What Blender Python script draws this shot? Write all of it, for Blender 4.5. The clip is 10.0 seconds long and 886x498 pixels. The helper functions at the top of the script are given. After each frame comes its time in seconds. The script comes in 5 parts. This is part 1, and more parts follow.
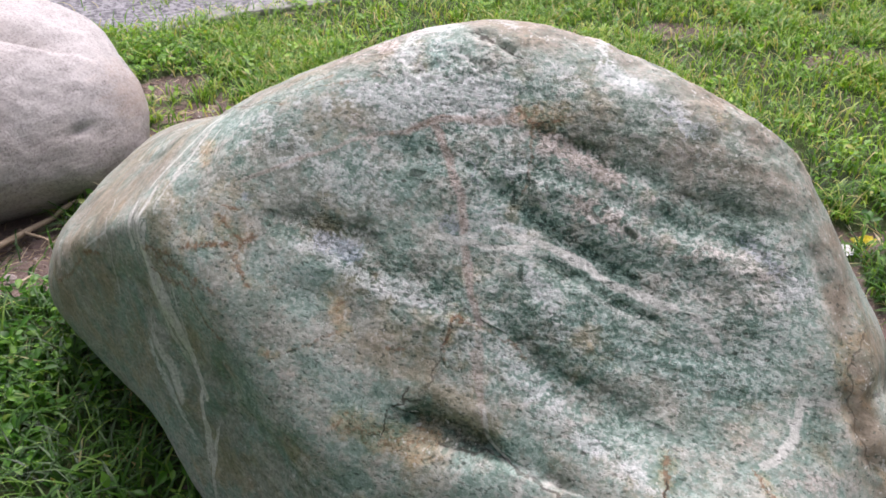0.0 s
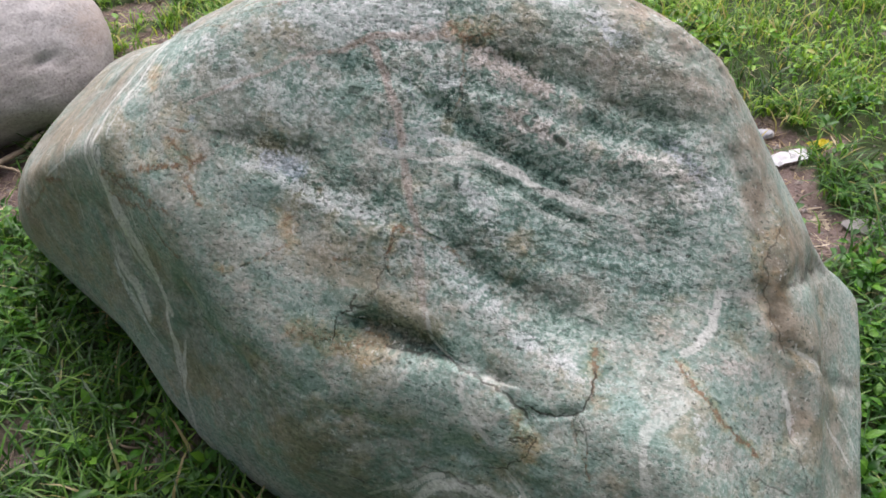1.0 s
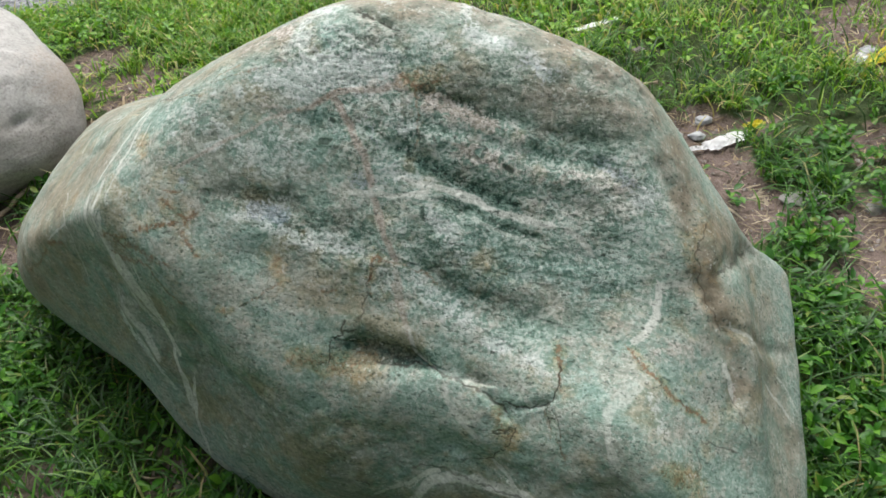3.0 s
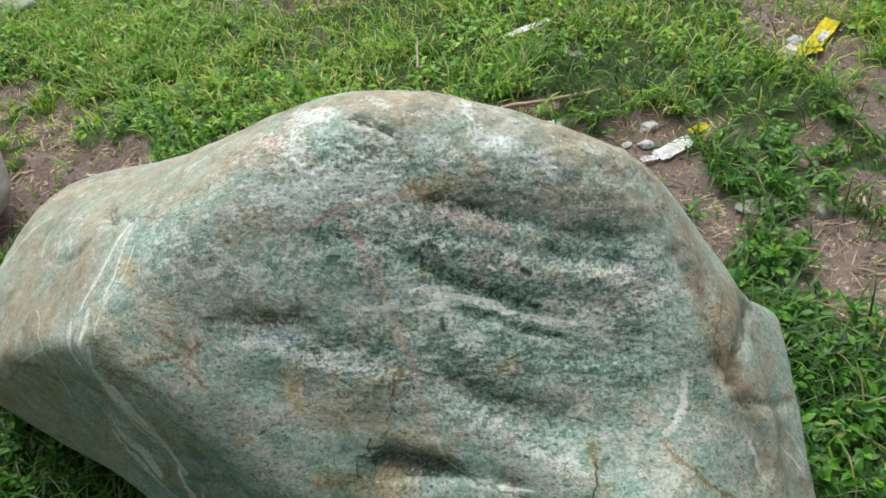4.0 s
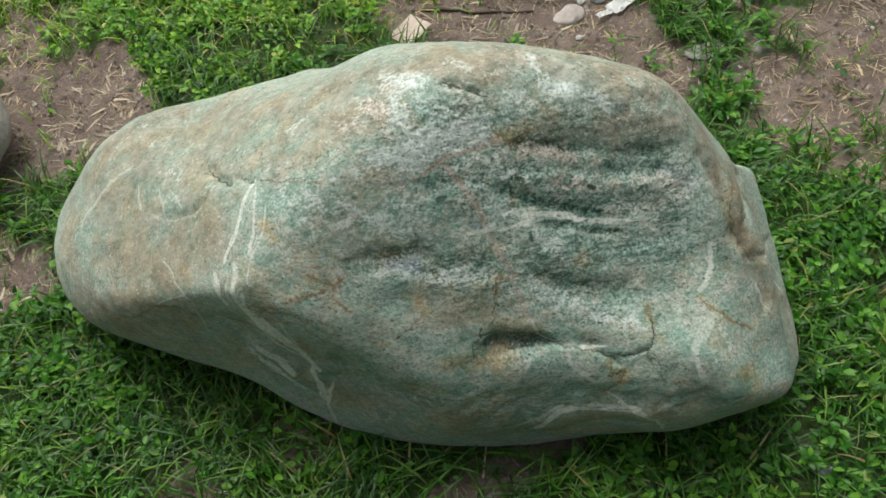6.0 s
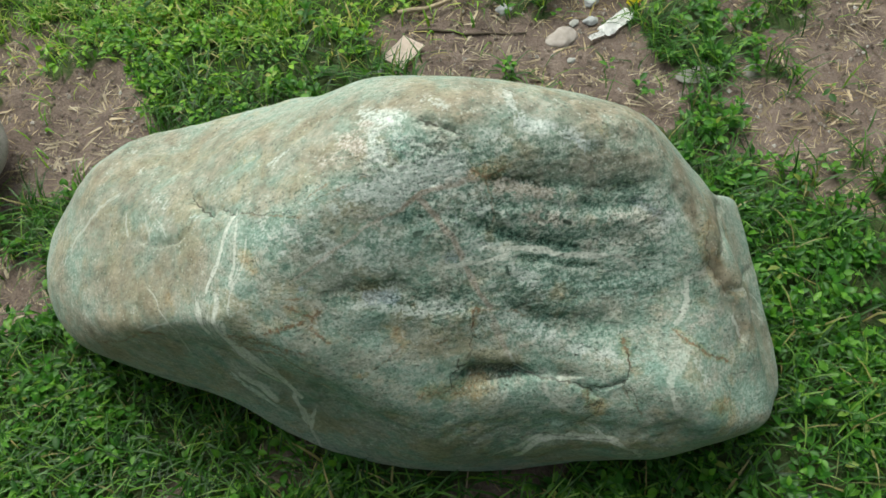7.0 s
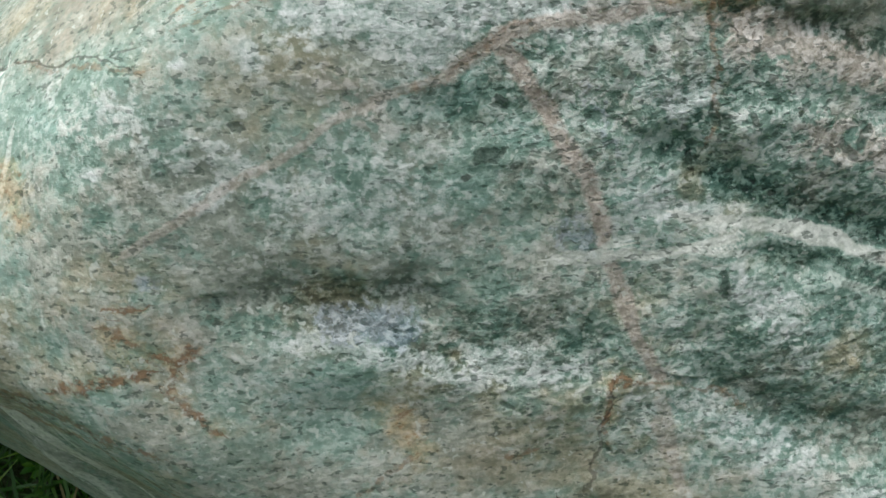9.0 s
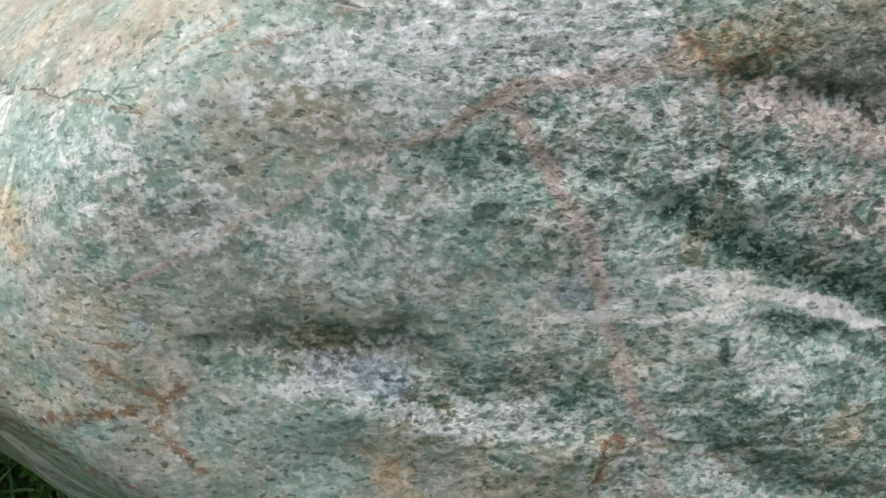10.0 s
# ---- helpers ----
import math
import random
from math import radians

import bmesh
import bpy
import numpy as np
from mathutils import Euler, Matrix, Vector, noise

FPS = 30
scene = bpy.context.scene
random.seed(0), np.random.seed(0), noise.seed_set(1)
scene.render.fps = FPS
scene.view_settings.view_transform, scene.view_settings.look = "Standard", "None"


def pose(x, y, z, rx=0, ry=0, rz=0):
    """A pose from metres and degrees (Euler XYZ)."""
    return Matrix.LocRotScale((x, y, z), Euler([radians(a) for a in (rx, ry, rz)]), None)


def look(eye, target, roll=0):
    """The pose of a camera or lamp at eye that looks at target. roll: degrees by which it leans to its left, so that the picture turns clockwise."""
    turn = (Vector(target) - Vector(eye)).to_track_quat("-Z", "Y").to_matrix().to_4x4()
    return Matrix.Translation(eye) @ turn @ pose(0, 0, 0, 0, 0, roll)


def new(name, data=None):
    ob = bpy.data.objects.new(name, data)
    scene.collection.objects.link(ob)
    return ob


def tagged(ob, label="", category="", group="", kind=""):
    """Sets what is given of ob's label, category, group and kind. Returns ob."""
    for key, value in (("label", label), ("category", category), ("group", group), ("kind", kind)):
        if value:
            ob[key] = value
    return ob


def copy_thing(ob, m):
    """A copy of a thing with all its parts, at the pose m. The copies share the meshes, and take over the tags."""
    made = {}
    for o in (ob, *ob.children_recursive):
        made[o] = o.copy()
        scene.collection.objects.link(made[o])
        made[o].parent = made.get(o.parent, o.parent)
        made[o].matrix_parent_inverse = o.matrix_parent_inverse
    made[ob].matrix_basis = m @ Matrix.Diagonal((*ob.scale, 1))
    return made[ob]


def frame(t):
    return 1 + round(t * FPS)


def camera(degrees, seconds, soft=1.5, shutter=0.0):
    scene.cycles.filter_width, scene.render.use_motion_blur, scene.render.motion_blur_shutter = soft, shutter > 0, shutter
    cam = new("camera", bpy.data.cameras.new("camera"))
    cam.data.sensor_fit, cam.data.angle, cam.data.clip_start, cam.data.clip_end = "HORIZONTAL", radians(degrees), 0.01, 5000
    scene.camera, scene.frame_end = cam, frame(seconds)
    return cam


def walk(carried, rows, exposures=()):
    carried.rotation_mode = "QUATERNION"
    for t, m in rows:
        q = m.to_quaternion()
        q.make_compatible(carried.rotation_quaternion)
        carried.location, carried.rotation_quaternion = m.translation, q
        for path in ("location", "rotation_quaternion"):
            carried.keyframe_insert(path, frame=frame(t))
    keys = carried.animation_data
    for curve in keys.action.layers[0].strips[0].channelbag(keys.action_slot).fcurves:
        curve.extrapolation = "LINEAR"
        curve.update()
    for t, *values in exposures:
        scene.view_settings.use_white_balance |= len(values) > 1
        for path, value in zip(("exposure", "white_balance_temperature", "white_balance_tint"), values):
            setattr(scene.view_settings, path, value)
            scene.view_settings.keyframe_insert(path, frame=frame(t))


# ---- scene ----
cam = camera(55.4, 10.0, soft=1.65)
PATH = [
    (0, (0.001, -0.001, 1.046), (0.003, 1.661, -0.067), -0.1),
    (0.5, (0.02, -0.02, 1.057), (0.015, 1.643, -0.054), -0.4),
    (1, (0.057, -0.047, 1.063), (0.075, 1.505, -0.199), -1.8),
    (1.5, (0.072, -0.125, 1.153), (0.119, 1.366, -0.179), -5.4),
    (2, (0.054, -0.169, 1.193), (0.079, 1.336, -0.124), -6.9),
    (2.2, (0.056, -0.162, 1.186), (0.078, 1.35, -0.123), -6.8),
    (3.3, (0.061, -0.118, 1.154), (0.171, 1.434, -0.102), -6.2),
    (3.5, (0.025, -0.106, 1.122), (0.161, 1.451, -0.125), -5.9),
    (4, (-0.033, 0.046, 1.31), (0.237, 1.47, -0.069), -6.8),
    (4.5, (-0.154, 0.117, 1.479), (0.151, 1.157, -0.202), -8.0),
    (5, (-0.229, 0.164, 1.521), (0.106, 1.139, -0.193), -8.6),
    (5.2, (-0.259, 0.163, 1.541), (0.081, 1.129, -0.177), -8.8),
    (6.3, (-0.286, 0.114, 1.692), (0.08, 1.098, -0.01), -6.8),
    (6.5, (-0.257, 0.124, 1.707), (0.103, 1.11, 0.004), -7.0),
    (7, (-0.224, 0.128, 1.691), (0.121, 1.121, -0.011), -7.7),
    (7.5, (-0.204, 0.28, 1.427), (0.092, 1.208, -0.32), -8.5),
    (8, (-0.176, 0.425, 1.17), (0.127, 1.374, -0.564), -6.5),
    (8.5, (-0.155, 0.505, 1.048), (0.141, 1.485, -0.67), -6.0),
    (9, (-0.122, 0.555, 0.963), (0.139, 1.54, -0.758), -6.1),
    (9.5, (-0.105, 0.562, 0.977), (0.132, 1.564, -0.738), -6.5),
    (10, (-0.101, 0.576, 0.97), (0.117, 1.582, -0.745), -5.3),
]
walk(cam, [(t, look(eye, target, roll)) for t, eye, target, roll in PATH],
     exposures=[(0.0, 0.44, 6350, 28), (0.5, 0.40, 6300, 24), (1.0, 0.38, 6300, 24), (2.0, 0.27, 6400, 14), (4.0, 0.22, 6400, 9), (6.5, 0.02, 6600, 2), (8.0, 0.17, 6450, -7), (9.0, 0.30, 6250, 8), (10.0, 0.40, 6300, 20)])

# ---- light: a bright overcast sky, with a broad soft sun high behind the cloud ----
world = bpy.data.worlds.new("overcast_sky")
scene.world = world
world.use_nodes = True
wn = world.node_tree.nodes
wl = world.node_tree.links
wn.clear()
sky = wn.new("ShaderNodeTexSky")
sky.sky_type = "NISHITA"
sky.sun_disc = False
sky.sun_elevation, sky.sun_rotation = radians(63), radians(1)
sky.air_density, sky.dust_density, sky.ozone_density = 1.2, 4.0, 1.0
soft_sky = wn.new("ShaderNodeHueSaturation")
soft_sky.inputs["Saturation"].default_value = 0.30
back = wn.new("ShaderNodeBackground")
back.inputs["Strength"].default_value = 0.10
wout = wn.new("ShaderNodeOutputWorld")
# a cloudy dome, brightest high up round the veiled sun and dull towards the far horizon
way = wn.new("ShaderNodeTexCoord")
split = wn.new("ShaderNodeVectorMath")
split.operation = "DOT_PRODUCT"
split.inputs[1].default_value = Vector((0.05, 0.58, 0.80)).normalized()
dome = wn.new("ShaderNodeMapRange")
dome.inputs["From Min"].default_value, dome.inputs["From Max"].default_value = -0.12, 1.0
dome.inputs["To Min"].default_value, dome.inputs["To Max"].default_value = 0.40, 2.02
tint = wn.new("ShaderNodeMix")
tint.data_type, tint.blend_type = "RGBA", "MULTIPLY"
tint.inputs[0].default_value = 1.0
wl.new(way.outputs["Generated"], split.inputs[0])
wl.new(split.outputs["Value"], dome.inputs["Value"])
wl.new(sky.outputs[0], soft_sky.inputs["Color"])
wl.new(soft_sky.outputs[0], tint.inputs[6])
wl.new(dome.outputs[0], tint.inputs[7])
wl.new(tint.outputs[2], back.inputs[0])
wl.new(back.outputs[0], wout.inputs[0])

sun = new("sun", bpy.data.lights.new("sun", "SUN"))
sun.data.energy = 2.5
sun.data.angle = radians(38)
sun.data.color = (1.0, 0.96, 0.90)
sun.matrix_world = look((0.15, 3.0, 3.9), (0.1, 1.0, 0.0))


# ---- small tools ----
def hash3(ix, iy, iz, seed):
    h = (ix * 374761393 + iy * 668265263 + iz * 2147483647 + seed * 1274126177) & 0xFFFFFFFF
    h = ((h ^ (h >> 13)) * 1274126177) & 0xFFFFFFFF
    return ((h ^ (h >> 16)) & 0xFFFF) / 32767.5 - 1.0


def value_noise(p, seed=0):
    """Smooth noise from -1 to 1 at the rows of p."""
    q = np.floor(p).astype(np.int64)
    f = p - q
    f = f * f * f * (f * (f * 6 - 15) + 10)
    total = 0
    for dx in (0, 1):
        for dy in (0, 1):
            for dz in (0, 1):
                w = (f[:, 0] if dx else 1 - f[:, 0]) * (f[:, 1] if dy else 1 - f[:, 1]) * (f[:, 2] if dz else 1 - f[:, 2])
                total = total + w * hash3(q[:, 0] + dx, q[:, 1] + dy, q[:, 2] + dz, seed)
    return total


def fbm(p, scale, octaves=4, seed=0, gain=0.5):
    total, amp = 0, 1.0
    for o in range(octaves):
        total = total + amp * value_noise(p * scale + 17.3 * o, seed + o)
        scale, amp = scale * 2.03, amp * gain
    return total


def smooth(a, b, x):
    t = np.clip((x - a) / (b - a), 0, 1)
    return t * t * (3 - 2 * t)


def mesh_from(name, verts, faces, material, smooth_faces=True):
    me = bpy.data.meshes.new(name)
    me.from_pydata(np.asarray(verts).tolist(), [], np.asarray(faces).tolist() if isinstance(faces, np.ndarray) else faces)
    me.materials.append(material)
    me.polygons.foreach_set("use_smooth", [smooth_faces] * len(me.polygons))
    me.update()
    return me


def attribute(me, name, values):
    kind = "FLOAT_VECTOR" if values.ndim == 2 else "FLOAT"
    me.attributes.new(name, kind, "POINT").data.foreach_set("vector" if values.ndim == 2 else "value", values.astype(np.float32).ravel())


def part(name, bm, material, parent, label=""):
    me = bpy.data.meshes.new(name)
    bm.to_mesh(me)
    bm.free()
    me.materials.append(material)
    for poly in me.polygons:
        poly.use_smooth = True
    ob = new(name, me)
    ob.parent = parent
    return tagged(ob, label)


# ---- materials ----
class Nodes:
    """A thin hand for wiring a node material."""

    def __init__(self, name, roughness=0.8):
        self.mat = bpy.data.materials.new(name)
        self.mat.use_nodes = True
        self.tree = self.mat.node_tree
        self.bsdf = self.tree.nodes["Principled BSDF"]
        self.bsdf.inputs["Roughness"].default_value = roughness
        self.bsdf.inputs["Specular IOR Level"].default_value = 0.35

    def put(self, value, socket):
        if isinstance(value, bpy.types.NodeSocket):
            self.tree.links.new(value, socket)
        elif isinstance(value, (tuple, list)):
            socket.default_value = (*value, 1.0) if len(socket.default_value) == 4 and len(value) == 3 else value
        else:
            socket.default_value = value

    def attr(self, name, vector=False):
        n = self.tree.nodes.new("ShaderNodeAttribute")
        n.attribute_name = name
        return n.outputs["Vector" if vector else "Fac"]

    def local(self):
        return self.tree.nodes.new("ShaderNodeTexCoord").outputs["Object"]

    def scaled(self, vec, xyz):
        n = self.tree.nodes.new("ShaderNodeVectorMath")
        n.operation = "MULTIPLY"
        self.put(vec, n.inputs[0])
        n.inputs[1].default_value = xyz
        return n.outputs[0]

    def shifted(self, vec, by):
        n = self.tree.nodes.new("ShaderNodeVectorMath")
        n.operation = "ADD"
        self.put(vec, n.inputs[0])
        self.put(by, n.inputs[1])
        return n.outputs[0]

    def noise(self, vec, scale, detail=4.0, rough=0.55, colour=False, distortion=0.0):
        n = self.tree.nodes.new("ShaderNodeTexNoise")
        self.put(vec, n.inputs["Vector"])
        n.inputs["Scale"].default_value = scale
        n.inputs["Detail"].default_value = detail
        n.inputs["Roughness"].default_value = rough
        n.inputs["Distortion"].default_value = distortion
        return n.outputs["Color" if colour else "Fac"]

    def cells(self, vec, scale, out="Distance", feature="F1"):
        n = self.tree.nodes.new("ShaderNodeTexVoronoi")
        n.feature = feature
        self.put(vec, n.inputs["Vector"])
        n.inputs["Scale"].default_value = scale
        return n.outputs[out]

    def math(self, op, a, b=0.0, clamp=False):
        n = self.tree.nodes.new("ShaderNodeMath")
        n.operation = op
        n.use_clamp = clamp
        self.put(a, n.inputs[0])
        self.put(b, n.inputs[1])
        return n.outputs[0]

    def step(self, x, lo, hi, a=0.0, b=1.0):
        n = self.tree.nodes.new("ShaderNodeMapRange")
        n.interpolation_type = "SMOOTHSTEP"
        self.put(x, n.inputs["Value"])
        n.inputs["From Min"].default_value = lo
        n.inputs["From Max"].default_value = hi
        n.inputs["To Min"].default_value = a
        n.inputs["To Max"].default_value = b
        return n.outputs[0]

    def ramp(self, x, stops):
        n = self.tree.nodes.new("ShaderNodeValToRGB")
        self.put(x, n.inputs[0])
        e = n.color_ramp.elements
        while len(e) < len(stops):
            e.new(0.5)
        for el, (at, colour) in zip(e, stops):
            el.position, el.color = at, (*colour, 1.0)
        return n.outputs[0]

    def mix(self, fac, a, b, mode="MIX"):
        n = self.tree.nodes.new("ShaderNodeMix")
        n.data_type, n.blend_type = "RGBA", mode
        self.put(fac, n.inputs[0])
        self.put(a, n.inputs[6])
        self.put(b, n.inputs[7])
        return n.outputs[2]

    def random(self):
        return self.tree.nodes.new("ShaderNodeObjectInfo").outputs["Random"]

    def island(self):
        return self.tree.nodes.new("ShaderNodeNewGeometry").outputs["Random Per Island"]

    def bump(self, height, distance, strength=1.0, after=None):
        n = self.tree.nodes.new("ShaderNodeBump")
        n.inputs["Distance"].default_value = distance
        self.put(strength, n.inputs["Strength"])
        self.put(height, n.inputs["Height"])
        if after is not None:
            self.tree.links.new(after, n.inputs["Normal"])
        return n.outputs[0]

    def done(self, colour, normal=None, roughness=None):
        self.put(colour, self.bsdf.inputs["Base Color"])
        if normal is not None:
            self.put(normal, self.bsdf.inputs["Normal"])
        if roughness is not None:
            self.put(roughness, self.bsdf.inputs["Roughness"])
        return self.mat


def jade_stone():
    m = Nodes("green_stone", 0.7)
    raw = m.attr("face", True)
    centred = lambda v: m.math("SUBTRACT", v, 0.5)
    times = lambda a, b: m.math("MULTIPLY", a, b)
    plus = lambda a, b: m.math("ADD", a, b)
    minus = lambda a, b: m.math("SUBTRACT", a, b)
    wob = m.scaled(m.shifted(m.noise(raw, 9.0, 3.0, colour=True), (-0.5, -0.5, -0.5)), (0.016, 0.016, 0.016))
    p = m.shifted(raw, wob)
    ragged = m.shifted(raw, m.scaled(m.shifted(m.noise(raw, 330.0, 2.0, colour=True), (-0.5, -0.5, -0.5)), (0.0034, 0.0034, 0.0034)))
    broad = m.noise(p, 6.0, 3.0, 0.6)
    soft = m.noise(p, 34.0, 3.0, 0.58)
    mott = m.noise(m.scaled(p, (0.72, 1.0, 1.0)), 105.0, 3.0, 0.6)
    dash = m.noise(m.scaled(p, (0.42, 1.0, 1.0)), 170.0, 3.0, 0.6)
    clump = m.noise(raw, 215.0, 3.0, 0.62)
    fine = m.noise(raw, 400.0, 2.0, 0.55)
    cell = m.tree.nodes.new("ShaderNodeSeparateColor")
    m.put(m.cells(m.scaled(ragged, (0.8, 1.0, 1.0)), 270.0, "Color"), cell.inputs[0])
    crystal, crystal_hue = cell.outputs[0], cell.outputs[1]
    grain, calm, dark, pale, tan = m.attr("grain"), m.attr("calm"), m.attr("dark"), m.attr("pale"), m.attr("tan")
    coarse = m.math("ADD", times(grain, 0.75), times(dark, 0.30), True)
    quiet = m.step(calm, 0.0, 1.0, 1.0, 0.75)
    # mineral grains: light feldspar and dark chlorite, sorted in small clusters
    sorted_grain = m.step(plus(times(clump, 0.7), plus(times(mott, 0.25), times(crystal, 0.05))), 0.45, 0.55)
    tone = plus(times(centred(broad), 0.20), times(centred(soft), 0.30))
    tone = plus(tone, times(times(centred(mott), plus(times(coarse, 0.28), 0.28)), quiet))
    tone = plus(tone, times(times(centred(dash), plus(times(coarse, 0.10), 0.16)), quiet))
    tone = plus(tone, times(times(centred(fine), plus(times(coarse, 0.30), 0.24)), quiet))
    tone = plus(tone, times(times(centred(crystal), plus(times(coarse, 0.14), 0.04)), quiet))
    tone = plus(tone, times(centred(sorted_grain), times(plus(times(coarse, 0.20), 0.12), quiet)))
    # calm skin is toned down, putting shade on the low belt into the colour
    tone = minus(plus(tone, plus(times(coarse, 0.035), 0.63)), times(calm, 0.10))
    # dark marks: chlorite, and painted shade in the ledge hollow and lower crease
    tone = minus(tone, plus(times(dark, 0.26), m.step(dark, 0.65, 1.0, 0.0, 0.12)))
    teal = m.ramp(tone, [(0.0, (0.007, 0.020, 0.014)), (0.20, (0.036, 0.090, 0.066)), (0.40, (0.122, 0.206, 0.160)),
                         (0.58, (0.228, 0.330, 0.272)), (0.78, (0.425, 0.495, 0.44)), (1.0, (0.70, 0.725, 0.68))])
    warm = m.ramp(tone, [(0.0, (0.018, 0.020, 0.014)), (0.20, (0.072, 0.080, 0.062)), (0.40, (0.178, 0.192, 0.155)),
                         (0.58, (0.295, 0.308, 0.255)), (0.78, (0.46, 0.46, 0.395)), (1.0, (0.72, 0.70, 0.64))])
    olive = m.ramp(tone, [(0.0, (0.022, 0.020, 0.008)), (0.20, (0.085, 0.080, 0.042)), (0.40, (0.190, 0.180, 0.108)),
                          (0.58, (0.305, 0.285, 0.190)), (0.78, (0.46, 0.425, 0.31)), (1.0, (0.70, 0.66, 0.55))])
    aqua = m.ramp(tone, [(0.0, (0.005, 0.022, 0.017)), (0.20, (0.026, 0.092, 0.072)), (0.40, (0.090, 0.205, 0.168)),
                         (0.58, (0.190, 0.340, 0.290)), (0.78, (0.385, 0.515, 0.465)), (1.0, (0.68, 0.74, 0.70))])
    hue = plus(m.noise(p, 17.0, 5.0, 0.68), times(centred(crystal_hue), 0.10))
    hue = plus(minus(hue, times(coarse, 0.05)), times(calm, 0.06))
    stone = m.mix(m.step(hue, 0.43, 0.62, 0.0, 0.80), teal, warm)
    blueish = m.step(plus(m.attr("teal"), times(centred(mott), 1.4)), 0.30, 0.80)
    stone = m.mix(times(blueish, 0.48), stone, aqua)
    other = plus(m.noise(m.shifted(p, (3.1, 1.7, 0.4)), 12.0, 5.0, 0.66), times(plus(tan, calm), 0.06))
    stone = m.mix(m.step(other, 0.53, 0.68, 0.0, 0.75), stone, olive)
    # a pinkish cast in places
    cast = m.step(m.noise(m.shifted(p, (0.0, 5.2, 0.0)), 17.0, 4.0, 0.6), 0.54, 0.70, 0.0, 0.42)
    stone = m.mix(cast, stone, m.mix(1.0, stone, (1.16, 0.94, 0.90), "MULTIPLY"))
    # tan weathering rind
    tan_col = m.ramp(plus(times(soft, 0.45), plus(times(mott, 0.30), times(fine, 0.25))),
                     [(0.34, (0.110, 0.092, 0.063)), (0.5, (0.222, 0.188, 0.134)), (0.66, (0.36, 0.308, 0.232))])
    tan_fac = times(tan, m.step(plus(m.noise(p, 20.0, 4.0, 0.65), times(centred(clump), 0.3)), 0.38, 0.60, 0.42, 1.0))
    stone = m.mix(m.math("MULTIPLY", tan_fac, 0.95, True), stone, tan_col)
    # white crystalline blotches and pinkish bands with ragged edges, and slate-blue specks
    edge = plus(times(centred(mott), 1.9), plus(times(centred(clump), 1.3), times(centred(soft), 1.0)))
    blotch = m.step(plus(pale, edge), 0.36, 0.70)
    white = m.ramp(plus(times(clump, 0.55), plus(times(fine, 0.30), times(crystal, 0.15))),
                   [(0.34, (0.23, 0.30, 0.26)), (0.44, (0.39, 0.46, 0.415)), (0.53, (0.53, 0.58, 0.545)), (0.64, (0.72, 0.74, 0.72))])
    stone = m.mix(times(blotch, m.step(pale, 0.05, 0.95, 0.10, 0.92)), stone, white)
    band = m.attr("cream")
    rosy = m.ramp(plus(times(clump, 0.55), plus(times(fine, 0.25), times(crystal, 0.20))),
                  [(0.32, (0.16, 0.135, 0.105)), (0.44, (0.33, 0.295, 0.245)), (0.54, (0.48, 0.435, 0.38)), (0.68, (0.70, 0.66, 0.61))])
    stone = m.mix(times(m.step(plus(band, edge), 0.36, 0.72), m.step(band, 0.05, 0.85, 0.15, 0.9)), stone, rosy)
    blue = m.step(plus(m.attr("blue"), times(centred(clump), 1.6)), 0.35, 0.80)
    stone = m.mix(times(blue, 0.62), stone, m.ramp(plus(times(crystal, 0.3), times(clump, 0.7)), [(0.34, (0.06, 0.08, 0.105)), (0.50, (0.24, 0.29, 0.34)), (0.68, (0.46, 0.51, 0.55))]))
    # veins: how far from the middle line, in half widths, and a gate along the stroke
    jag = times(centred(m.noise(raw, 260.0, 3.0, 0.7)), 3.0)
    broken = m.noise(raw, 70.0, 3.0, 0.7)

    def line(kind, lo, hi, rough, gaps):
        across = m.math("ABSOLUTE", m.attr(kind + "_side"))
        on = m.step(plus(across, times(jag, rough)), lo, hi, 1.0, 0.0)
        return times(times(on, m.attr(kind)), m.step(broken, gaps[0], gaps[1], gaps[2], 1.0)), across

    pink, _ = line("pink", 0.7, 1.6, 0.6, (0.31, 0.46, 0.65))
    stone = m.mix(m.math("MULTIPLY", pink, 1.0, True), stone, m.ramp(plus(times(fine, 0.4), times(clump, 0.6)), [(0.34, (0.25, 0.205, 0.165)), (0.50, (0.42, 0.365, 0.31)), (0.66, (0.60, 0.545, 0.485))]))
    vein, side = line("vein", 0.8, 1.6, 0.5, (0.30, 0.44, 0.60))
    stone = m.mix(times(vein, 0.88), stone, m.ramp(clump, [(0.3, (0.42, 0.45, 0.39)), (0.7, (0.72, 0.73, 0.67))]))
    beside = m.step(m.math("ABSOLUTE", minus(plus(side, times(centred(broken), 9.0)), 3.6)), 0.15, 0.75, 0.4, 0.0)
    stone = m.mix(times(times(beside, m.attr("vein")), m.step(dash, 0.42, 0.56)), stone, (0.50, 0.53, 0.47))
    # iron stain: an ochre halo and dark red specks
    zone = m.attr("ochre")
    halo = m.step(plus(zone, times(centred(m.noise(raw, 95.0, 4.0, 0.7)), 2.0)), 0.22, 0.95, 0.0, 0.70)
    stone = m.mix(halo, stone, m.mix(1.0, stone, (1.04, 0.84, 0.58), "MULTIPLY"))
    speck = m.noise(raw, 190.0, 4.0, 0.72)
    dots = m.step(plus(zone, times(centred(speck), 4.0)), 0.95, 1.30)
    stone = m.mix(times(dots, m.step(zone, 0.1, 0.6, 0.0, 0.55)), stone, m.ramp(clump, [(0.35, (0.095, 0.045, 0.020)), (0.62, (0.27, 0.155, 0.070))]))
